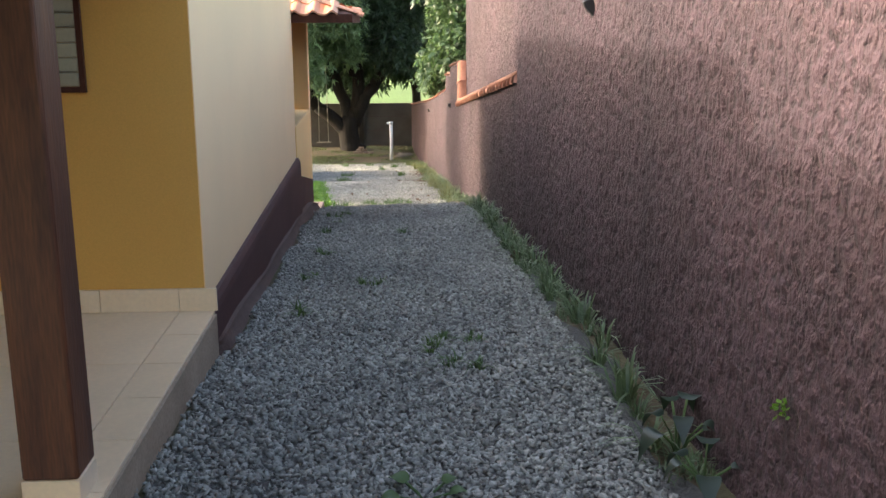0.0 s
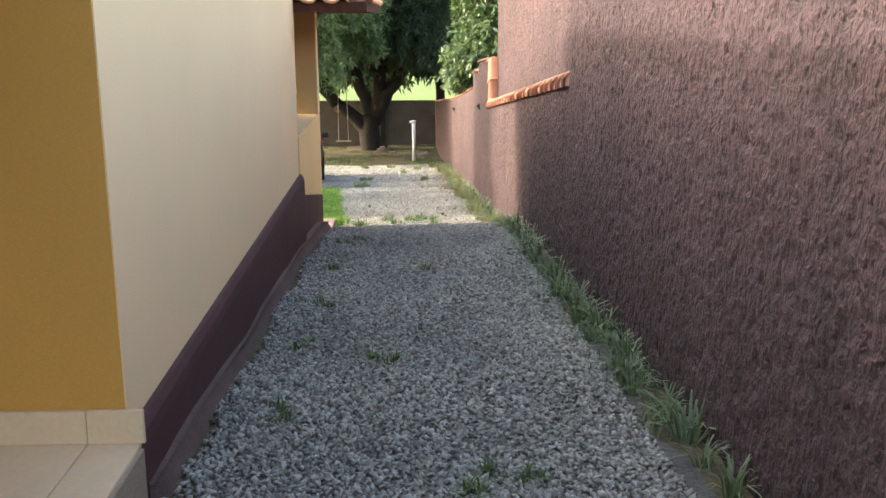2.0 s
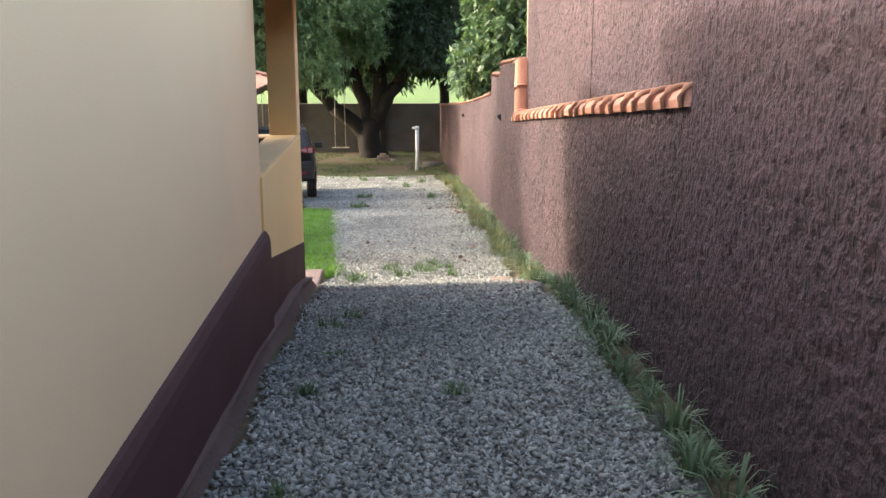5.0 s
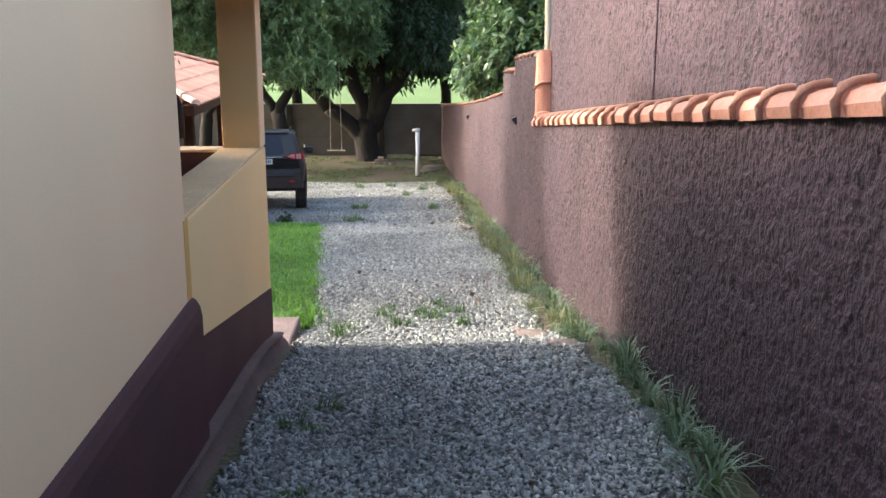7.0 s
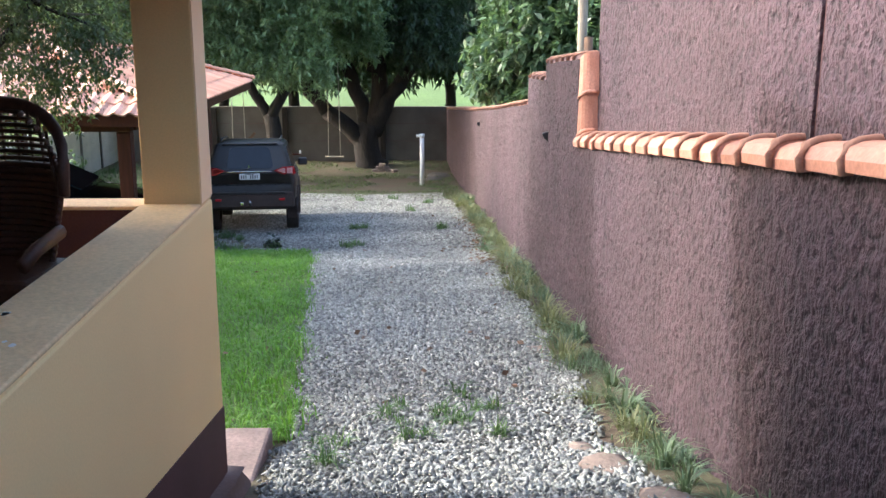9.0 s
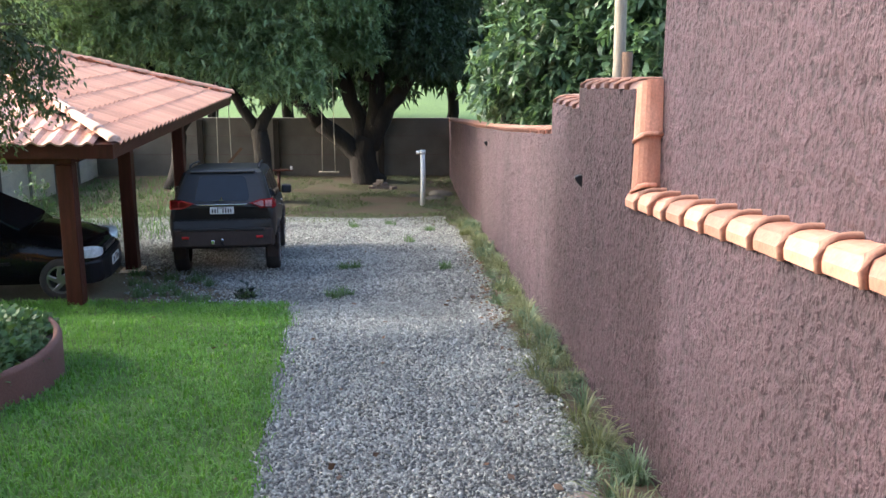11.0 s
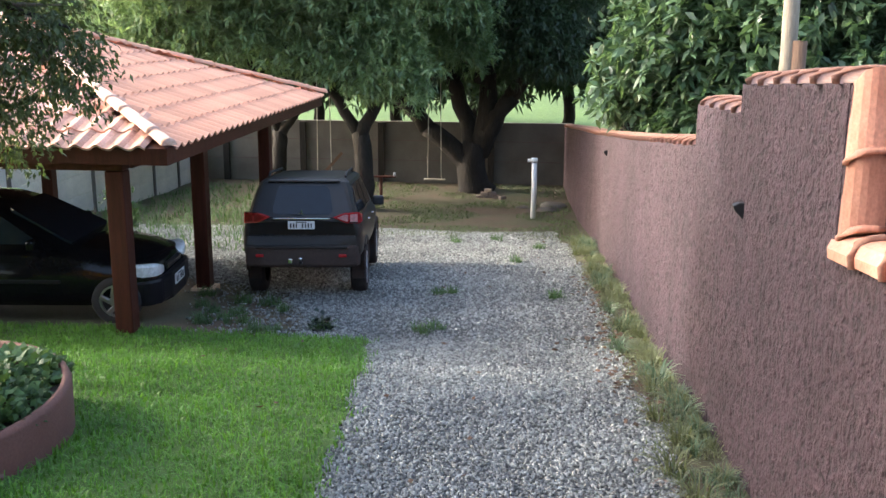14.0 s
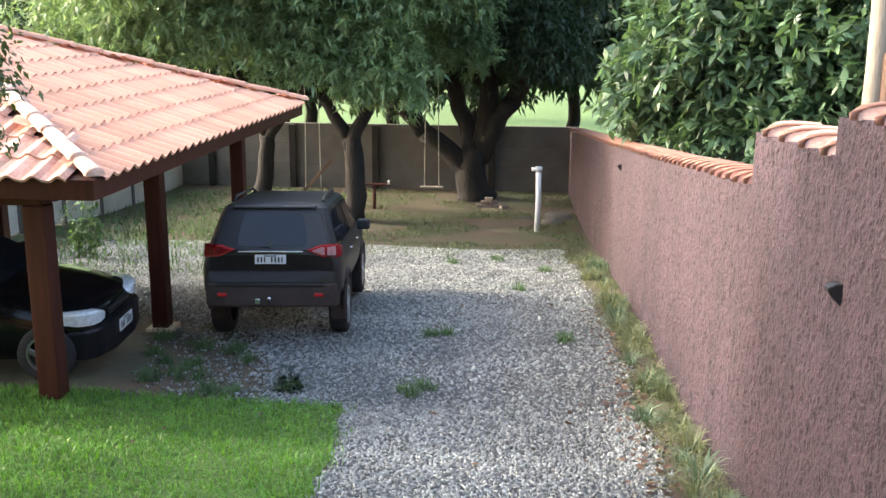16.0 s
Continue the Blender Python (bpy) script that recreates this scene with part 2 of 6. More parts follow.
def add_box(bm, x0, x1, y0, y1, z0, z1, bevel=0.0):
    g = bmesh.ops.create_cube(bm, size=1)["verts"]
    for v in g:
        v.co = Vector(((x0 + x1) / 2 + v.co.x * (x1 - x0), (y0 + y1) / 2 + v.co.y * (y1 - y0), (z0 + z1) / 2 + v.co.z * (z1 - z0)))
    if bevel:
        es = {e for v in g for e in v.link_edges}
        bmesh.ops.bevel(bm, geom=list(es), offset=bevel, segments=2, affect='EDGES', profile=0.5)
    return bm


def box(name, x0, x1, y0, y1, z0, z1, material, parent=None, label="", bevel=0.0):
    return part(name, add_box(bmesh.new(), x0, x1, y0, y1, z0, z1, bevel), material, parent, label)


def prism(name, outline, axis, a, b, material, parent=None, label="", bevel=0.0, smooth=False):
    """A flat outline (u, v) pushed from a to b along the axis: x gives (y, z), y gives (x, z), z gives (x, y)."""
    def at(u, v, w):
        return {"x": (w, u, v), "y": (u, w, v), "z": (u, v, w)}[axis]
    bm = bmesh.new()
    lo = [bm.verts.new(at(u, v, a)) for u, v in outline]
    hi = [bm.verts.new(at(u, v, b)) for u, v in outline]
    n = len(outline)
    bm.faces.new(lo)
    bm.faces.new(hi[::-1])
    for i in range(n):
        bm.faces.new((lo[i], lo[(i + 1) % n], hi[(i + 1) % n], hi[i]))
    if bevel:
        bmesh.ops.bevel(bm, geom=list(bm.edges), offset=bevel, segments=2, affect='EDGES', profile=0.5)
    return part(name, bm, material, parent, label, smooth)


def tube_data(points, radii, sides=8, caps=True):
    vs, fs = [], []
    P = [Vector(p) for p in points]
    for i, p in enumerate(P):
        d = (P[min(i + 1, len(P) - 1)] - P[max(i - 1, 0)]).normalized()
        u = d.cross(Vector((0.3, 0.9, 0.1)) if abs(d.z) > 0.8 else Vector((0, 0, 1))).normalized()
        w = d.cross(u)
        for k in range(sides):
            a = 2 * math.pi * k / sides
            vs.append(p + (u * math.cos(a) + w * math.sin(a)) * radii[i])
    for i in range(len(P) - 1):
        for k in range(sides):
            k2 = (k + 1) % sides
            fs.append((i * sides + k, i * sides + k2, (i + 1) * sides + k2, (i + 1) * sides + k))
    if caps:
        fs.append(tuple(range(sides))[::-1])
        fs.append(tuple(range((len(P) - 1) * sides, len(P) * sides)))
    return vs, fs


def tube(name, points, radii, material, parent=None, label="", sides=8):
    if not isinstance(radii, (list, tuple)):
        radii = [radii] * len(points)
    vs, fs = tube_data(points, radii, sides)
    return obj(name, vs, fs, material, parent, label, smooth=True)


def big_mesh(name, verts, quads, material, parent=None, label=""):
    """A large mesh from arrays: verts (n, 3) and faces (m, k)."""
    me = bpy.data.meshes.new(name)
    n, (m, k) = len(verts), quads.shape
    me.vertices.add(n)
    me.vertices.foreach_set("co", np.ascontiguousarray(verts, dtype=np.float32).ravel())
    me.loops.add(m * k)
    me.loops.foreach_set("vertex_index", np.ascontiguousarray(quads, dtype=np.int32).ravel())
    me.polygons.add(m)
    me.polygons.foreach_set("loop_start", np.arange(0, m * k, k, dtype=np.int32))
    me.polygons.foreach_set("loop_total", np.full(m, k, dtype=np.int32))
    me.materials.append(material)
    me.update(calc_edges=True)
    ob = new(name, me)
    if parent is not None:
        ob.parent = parent
    if label:
        ob["label"] = label
    return ob


rng = np.random.default_rng(7)
GY = [-30, -5, 0, 5.6, 7.6, 11.4, 13.9, 15.2, 19, 22, 25, 27.8, 31, 36, 39, 43, 60, 90, 160, 300, 900]
GZ = [0.6, 0.5, 0.42, 0.17, 0.03, -0.24, -0.5, -0.78, -1.2, -1.5, -1.93, -2.2, -2.55, -3.0, -3.3, -3.55, -3.7, -2.6, 0.5, 6.0, 20.0]


def gz(x, y):
    """Height of the ground."""
    return np.interp(y, GY, GZ) + 0.012 * np.sin(1.7 * x + 0.9 * y) + 0.01 * np.sin(2.9 * y - 1.1 * x)


def sheet(name, xs, ys, material, lift=0.0, jitter=0.0):
    X, Y = np.meshgrid(xs, ys)
    Z = gz(X, Y) + lift + jitter * rng.standard_normal(X.shape)
    v = np.stack([X, Y, Z], -1).reshape(-1, 3)
    nx, ny = len(xs), len(ys)
    i = (np.arange(ny - 1)[:, None] * nx + np.arange(nx - 1)[None]).ravel()
    return big_mesh(name, v, np.stack([i, i + 1, i + nx + 1, i + nx], -1), material)


# ---- ground ----
xs = np.unique(np.concatenate([np.linspace(-900, -40, 12), np.linspace(-40, 40, 81), np.linspace(40, 900, 12)]))
ys = np.unique(np.concatenate([np.linspace(-400, -30, 6), np.linspace(-30, 60, 181), np.linspace(60, 300, 25), np.linspace(300, 900, 8)]))
tagged(sheet("ground", xs, ys, M_GROUND), "bare reddish soil with thin grass sloping down", "ground", kind="structure")
tagged(sheet("field", np.linspace(-300, 300, 61), np.linspace(52, 320, 68), M_FIELD, 0.06), "bright green pasture behind the back wall", "field", kind="structure")


# ---- right boundary wall ----
WX = 1.28
WALL_Y = [-8.0, 10.42, 10.421, 19.0, 19.001, 21.25, 21.251, 22.98, 22.981, 25.0, 27.0, 30.2, 34.0, 38.5, 46.0]
WALL_Z = [2.6, 2.6, 1.495, 0.52, 1.31, 1.17, 0.98, 0.9, 0.55, 0.34, 0.12, -0.2, -0.58, -0.97, -1.66]


def wall_x(y):
    return np.interp(y, [-8, 10.42, 19, 31, 46], [WX + 0.06, WX + 0.06, WX, WX, 0.96])


def wall_top(y):
    return np.interp(y, WALL_Y, WALL_Z)


def rough_wall(name, y0, y1, step, nz, label, dx=0.0, flat=None, fade=0.05):
    """A roughcast wall face of lumps and pits; flat gives a level foot and top."""
    cuts = [y0] + [c for c in (1.5,) if y0 < c < y1] + [y1]
    ys = np.concatenate([np.linspace(a + (0.001 if a > y0 else 0), b, int((b - a) / (step if b > 1.6 else 0.2)) + 1) for a, b in zip(cuts, cuts[1:])])
    rows = np.linspace(0, 1, nz)
    Y = np.repeat(ys[:, None], nz, 1)
    bot, top = gz(WX, ys) - 0.12, wall_top(np.clip(ys, y0 + 1e-3 if y0 > 0 else y0, y1 - 1e-3))
    if flat:
        bot, top = np.full(len(ys), flat[0]), np.full(len(ys), flat[1])
    Z = bot[:, None] + (top - bot)[:, None] * rows[None]
    w = np.array([[0.7 * noise.noise((0.0, y * 13, z * 10)) + 0.75 * noise.noise((3.0, y * 23, z * 17)) for y, z in zip(ry, rz)] for ry, rz in zip(Y, Z)])
    w = np.where(w < -0.15, -0.15 + 1.9 * (w + 0.15), w)
    w *= np.clip(np.minimum(ys - y0, y1 - ys) / fade, 0, 1)[:, None]
    base = np.full(Y.shape, WX) if flat else wall_x(Y)
    X = base + dx - 0.012 * np.clip(w, -1.6, 0.7)
    v = np.stack([X, Y, Z], -1).reshape(-1, 3)
    n, m = len(ys), nz
    i = (np.arange(n - 1)[:, None] * m + np.arange(m - 1)[None]).ravel()
    q = np.stack([i, i + m, i + m + 1, i + 1], -1)
    # back and top
    vb = np.stack([base[:, 0] + dx + 0.22, ys, bot], -1)
    vt = np.stack([base[:, 0] + dx + 0.22, ys, top], -1)
    k = len(v)
    v = np.concatenate([v, vb, vt])
    j = np.arange(n - 1)
    q = np.concatenate([q, np.stack([k + j, k + n + j, k + n + j + 1, k + j + 1], -1), np.stack([j * m + m - 1, (j + 1) * m + m - 1, k + n + j + 1, k + n + j], -1)])
    e = [(n - 1) * m, (n - 1) * m + m - 1]
    q = np.concatenate([q, [[e[0], k + n - 1, k + 2 * n - 1, e[1]], [0, m - 1, k + n, k]]])
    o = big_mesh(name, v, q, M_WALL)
    o.data.polygons.foreach_set("use_smooth", np.arange(len(q)) < (n - 1) * (m - 1))
    return tagged(o, label, "wall", kind="structure")


rough_wall("wall_east_tall", -8.0, 10.42, 0.022, 105, "tall brown roughcast boundary wall beside the gravel drive")
rough_wall("wall_east_low", 10.421, 19.0, 0.025, 78, "brown roughcast boundary wall under a sloping clay tile coping")
rough_wall("wall_east_pier", 19.001, 21.25, 0.03, 74, "brown roughcast wall pier with a clay tile top", fade=0.02)
rough_wall("wall_east_step", 21.251, 22.98, 0.03, 70, "lower step of the brown roughcast boundary wall", fade=0.02)
rough_wall("wall_east_far", 22.981, 46.0, 0.035, 62, "brown roughcast boundary wall sweeping down to the back", fade=0.02)
# upper wall behind the coping
UX = 1.45
rough_wall("wall_east_upper", 10.43, 13.97, 0.03, 80, "", UX - WX, (0.4, 2.6))
rough_wall("wall_east_upper_far", 14.03, 18.965, 0.03, 80, "", UX - WX + 0.004, (0.4, 2.6))
tagged(box("wall_east_pier_end", 1.285, UX - 0.01, 18.972, 19.03, 0.3, 1.3, M_WALL), "narrow end face of the brown wall pier", "wall", kind="structure")
box("wall_east_joint", UX + 0.02, UX + 0.19, 13.97, 14.03, -0.4, 2.6, M_SKIRT)
for n, l in (("wall_east_upper", "tall brown roughcast upper wall set back behind the coping"), ("wall_east_upper_far", "tall brown roughcast upper wall set back behind the coping"), ("wall_east_joint", "dark vertical joint between two wall panels")):
    tagged(bpy.data.objects[n], l, "wall", kind="structure")
# back and left boundary walls
tagged(box("wall_north", -13.0, 1.2, 46.0, 46.18, -4.2, -1.58, M_CONCRETE), "low grey rendered wall closing the yard at the back", "wall", kind="structure")

# ---- house ----
HX, HY0, HY1, HY2 = -1.1, 5.55, 11.8, 14.38
FLOOR = 0.46
PORCH = 0.36
EAVE = 2.22
tagged(box("wall_house_side", HX - 0.16, HX, HY0, HY1, -0.6, EAVE + 0.8, M_CREAM), "smooth cream painted side wall of the house", "wall", kind="structure")
tagged(box("wall_house_front", -9.0, HX - 0.006, HY0 - 0.004, HY0 + 0.16, -0.3, EAVE + 0.75, M_OCHRE), "ochre painted front wall on the covered terrace", "wall", kind="structure")
tagged(box("wall_house_west", -9.2, -9.0, HY0 - 6, HY2, -0.6, 2.6, M_OCHRE), "ochre painted far side wall of the house", "wall", kind="structure")
tagged(box("wall_porch_inner", -9.0, HX - 0.17, HY1 - 0.3, HY1 - 0.14, -0.3, 2.7, M_OCHRE), "ochre painted wall behind the porch", "wall", kind="structure")
tagged(box("wall_porch_west", -4.8, -3.4, HY1 - 0.13, HY2 - 0.3, -0.6, 2.3, M_OCHRE), "ochre painted wall closing the porch", "wall", kind="structure")
# skirting along the side wall, with a rounded top, and the kerb at its foot
prism("skirting_side", [(HX + 0.001, 0.51), (HX + 0.02, 0.5), (HX + 0.04, 0.465), (HX + 0.047, 0.42), (HX + 0.05, -0.8), (HX + 0.001, -0.8)], "y", HY0 - 0.004, HY1 + 0.04, M_SKIRT)
tagged(bpy.data.objects["skirting_side"], "plum painted skirting with a rounded top along the house", "skirting", kind="structure")
kb = bmesh.new()
kys = np.linspace(HY0 + 0.05, HY2 + 0.12, 34)
ring = []
for y in kys:
    g = float(gz(-1.0, y))
    wob = 0.025 * math.sin(2.1 * y) + 0.015 * math.sin(5.3 * y)
    w = 0.065 + wob * 0.25
    ring.append([kb.verts.new(p) for p in ((HX - 0.05, y, g + 0.12), (HX + 0.07, y, g + 0.11 + wob * 0.5), (HX + w * 0.85, y, g + 0.08), (HX + w + 0.03, y, g + 0.03), (HX + w + 0.05, y, g - 0.15))])
for a, b in zip(ring, ring[1:]):
    for i in range(4):
        kb.faces.new((a[i], a[i + 1], b[i + 1], b[i]))
kb.faces.new(ring[-1])
kb.faces.new(ring[0][::-1])
tagged(part("kerb_house", kb, M_KERB, smooth=True), "worn mauve concrete kerb at the foot of the house wall", "kerb", kind="structure")

# porch: parapet, column, inner parapet, floor
tagged(box("wall_parapet", HX - 0.255, HX, HY1 + 0.002, HY2, -0.9, 0.872, M_PARAPET, bevel=0.012), "cream parapet wall of the porch", "wall", kind="structure")
prism("skirting_parapet", [(HY1 + 0.05, 0.29), (HY2 + 0.004, -0.16), (HY2 + 0.004, -0.9), (HY1 + 0.05, -0.9)], "x", HX - 0.1, HX + 0.004, M_SKIRT)
tagged(bpy.data.objects["skirting_parapet"], "plum painted band along the foot of the parapet", "skirting", kind="structure")
tagged(box("coping_parapet", HX - 0.265, HX - 0.004, HY1 + 0.004, HY2 - 0.235, 0.874, 0.89, M_LEDGE, bevel=0.006), "worn pale painted coping with paint chips", "coping", kind="structure")
crng = random.Random(3)
chips = bmesh.new()
for _ in range(9):
    cx, cy, r = HX - crng.uniform(0.05, 0.22), HY1 + crng.uniform(0.05, 0.8), crng.uniform(0.008, 0.022)
    vs = [chips.verts.new((cx + r * crng.uniform(0.5, 1) * math.cos(a), cy + 1.6 * r * crng.uniform(0.5, 1) * math.sin(a), 0.8925)) for a in [k * math.pi / 4 for k in range(8)]]
    chips.faces.new(vs)
part("paint_chips", chips, M_WHITE, bpy.data.objects["coping_parapet"], "pale chips in the paint")
tagged(box("wall_parapet_yellowed_edge", HX - 0.001, HX + 0.003, HY1 - 0.03, HY1 + 0.05, 0.3, 0.876, mat("yellowed_paint", (0.78, 0.46, 0.12), 0.75, 3.0, 0.15, 0.05)), "yellowed strip of paint at the wall joint", "trim", kind="structure")
tagged(box("column_porch", HX - 0.255, HX - 0.003, HY2 - 0.23, HY2 - 0.002, 0.874, 2.5, M_COLUMN, bevel=0.008), "square ochre porch column with a cream outer face", "column", kind="structure")
box("outer_face", HX - 0.17, HX, HY2 - 0.228, HY2 - 0.001, 0.89, 2.5, M_CREAM, bpy.data.objects["column_porch"], "cream outer face")
tagged(box("wall_parapet_north", -3.4, HX - 0.255, HY2 - 0.16, HY2, -0.9, 0.85, M_SKIRT), "plum painted porch parapet", "wall", kind="structure")
tagged(box("coping_parapet_north", -3.4, HX - 0.255, HY2 - 0.18, HY2 + 0.02, 0.852, 0.87, M_COPING, bevel=0.005), "pale coping of the porch parapet", "coping", kind="structure")
tagged(box("floor_porch", -3.4, HX - 0.255, HY1 - 0.14, HY2 - 0.16, 0.2, PORCH, M_WOODDARK), "dark porch floor", "floor", kind="structure")

# the side of the house runs half a degree off the drive
lean = pose(HX, HY0, 0, 0, 0, 0.51) @ pose(-HX, -HY0, 0)
for n in ("wall_house_side", "skirting_side", "kerb_house", "wall_parapet", "skirting_parapet", "coping_parapet", "wall_parapet_yellowed_edge", "column_porch", "wall_parapet_north", "coping_parapet_north", "floor_porch"):
    bpy.data.objects[n].matrix_basis = lean @ bpy.data.objects[n].matrix_basis

# terrace in front of the house
TX = HX + 0.05
tagged(box("floor_terrace", -9.0, TX, -3.0, HY0 - 0.006, -0.2, FLOOR - 0.012, M_GROUT, bevel=0.01), "cream tiled terrace with a rendered edge", "floor", kind="structure")
terrace = bpy.data.objects["floor_terrace"]
tagged(box("terrace_edge", TX, TX + 0.012, -3.0, HY0 - 0.03, -0.2, FLOOR - 0.02, mat("worn_render", (0.4, 0.32, 0.24), 0.9, 3.0, 0.25, 0.3)), "grey rendered edge of the terrace slab", "trim", kind="structure")
def shared_piece(name, cache, build, material, parent, m):
    """One more object on a shared mesh."""
    if name not in cache:
        bm = build()
        me = bpy.data.meshes.new(name)
        bmesh.ops.recalc_face_normals(bm, faces=bm.faces)
        bm.to_mesh(me)
        bm.free()
        me.materials.append(material)
        if name in ("mortar_bead", "tile_collar", "hip_tile", "ridge_tile"):
            me.polygons.foreach_set("use_smooth", [True] * len(me.polygons))
        cache[name] = me
    ob = new(name.split("#")[0], cache[name])
    ob.parent = parent
    ob.matrix_basis = m
    return ob
CACHE = {}
# edge row is narrow, the field is square
for iy in range(16):
    y1 = HY0 - 0.01 - iy * 0.455
    shared_piece("tile#edge", CACHE, lambda: add_box(bmesh.new(), -0.2, 0, -0.45, 0, 0, 0.012, 0.002), M_FLOORTILE, terrace, pose(TX - 0.001, y1, FLOOR - 0.012))
    for ix in range(6 if iy % 2 == 0 else 0):
        shared_piece("tile#field", CACHE, lambda: add_box(bmesh.new(), -0.905, 0, -0.905, 0, 0, 0.012, 0.002), M_FLOORTILE, terrace, pose(TX - 0.206 - ix * 0.91, y1, FLOOR - 0.012))
skirt_t = new("baseboard_front")
tagged(skirt_t, "cream ceramic baseboard along the ochre wall", "baseboard", kind="structure")
shared_piece("tile#base_end", CACHE, lambda: add_box(bmesh.new(), -0.215, 0, -0.022, 0, 0, 0.135, 0.003), M_FLOORTILE, skirt_t, pose(HX + 0.066, HY0 - 0.006, FLOOR + 0.001))
for ix in range(8):
    shared_piece("tile#base", CACHE, lambda: add_box(bmesh.new(), -0.45, 0, -0.022, 0, 0, 0.135, 0.003), M_FLOORTILE, skirt_t, pose(HX - 0.152 - ix * 0.455, HY0 - 0.006, FLOOR + 0.001))

# terrace post
post = thing("terrace_post", (-1.202, 3.27, FLOOR), "dark reddish stained wooden post with a pale tiled foot", "post")
box("shaft", -0.098, 0.098, -0.098, 0.098, 0.094, 1.766, mat("varnished_post", (0.13, 0.048, 0.021), 0.45, 5.0, 0.45, 0.2, 40.0, stretch=(3, 3, 0.3), col2=(0.06, 0.02, 0.012)), post, "", 0.012)
box("foot", -0.101, 0.101, -0.101, 0.101, 0.0, 0.094, M_FLOORTILE, post, "pale tiled foot", 0.004)
beam = thing("terrace_beam", (-1.202, 1.3, FLOOR + 1.77), "dark stained wooden beam over the terrace posts", "beam")
box("beam", -0.07, 0.07, -3.6, 3.8, 0.0, 0.09, M_WOODDARK, beam, "", 0.01)

# shuttered window in the ochre wall
win = thing("window_shutter", (-2.4, HY0 - 0.004, 1.73), "pale sage louvred metal shutter window in the ochre wall", "window")
win["kind"] = "structure"
box("window_frame", -0.72, 0.72, -0.03, 0.03, 0.0, 0.03, M_WOODDARK, win)
box("window_frame", 0.69, 0.72, -0.03, 0.03, 0.03, 1.0, M_WOODDARK, win)
for k in range(12):
    sl = box("slat", -0.7, 0.69, -0.022, 0.005, 0, 0.078, M_SHUTTER, win, "", 0.008)
    sl.matrix_basis = pose(0, 0, 0.035 + k * 0.08, 12, 0, 0)

# ---- clay roofs ----
def roof_tile_bm(w=0.22, l=0.45):
    """A roman tile: a flat pan and a rounded cover, thick at its lower lip; runs up +y from its lower edge."""
    bm = bmesh.new()
    prof = [(-0.11, 0.012), (-0.06, 0.0), (-0.02, 0.006), (0.005, 0.026), (0.032, 0.043), (0.06, 0.043), (0.088, 0.026), (0.112, 0.01)]
    rows = []
    for y, dz in ((0.0, 0.0), (l, -0.0)):
        rows.append([bm.verts.new((x * w / 0.22, y, z + dz)) for x, z in prof])
    low = [bm.verts.new((x * w / 0.22, 0.004, z - 0.024)) for x, z in prof]
    for a, b in ((rows[0], rows[1]), (low, rows[0])):
        for i in range(len(prof) - 1):
            bm.faces.new((a[i], a[i + 1], b[i + 1], b[i]))
    return bm


def ridge_bm(l=0.4, r=0.1):
    bm = bmesh.new()
    rows = []
    for y, k, dz in ((0.0, 1.0, 0), (0.035, 1.12, 0.0), (0.06, 1.0, 0), (l, 0.9, -0.01)):
        rows.append([bm.verts.new((r * k * math.cos(a), y, r * k * 0.75 * math.sin(a) + dz)) for a in [math.pi * i / 8 for i in range(9)]])
    for a, b in zip(rows, rows[1:]):
        for i in range(8):
            bm.faces.new((a[i], a[i + 1], b[i + 1], b[i]))
    bm.faces.new(rows[0][::-1])
    return bm


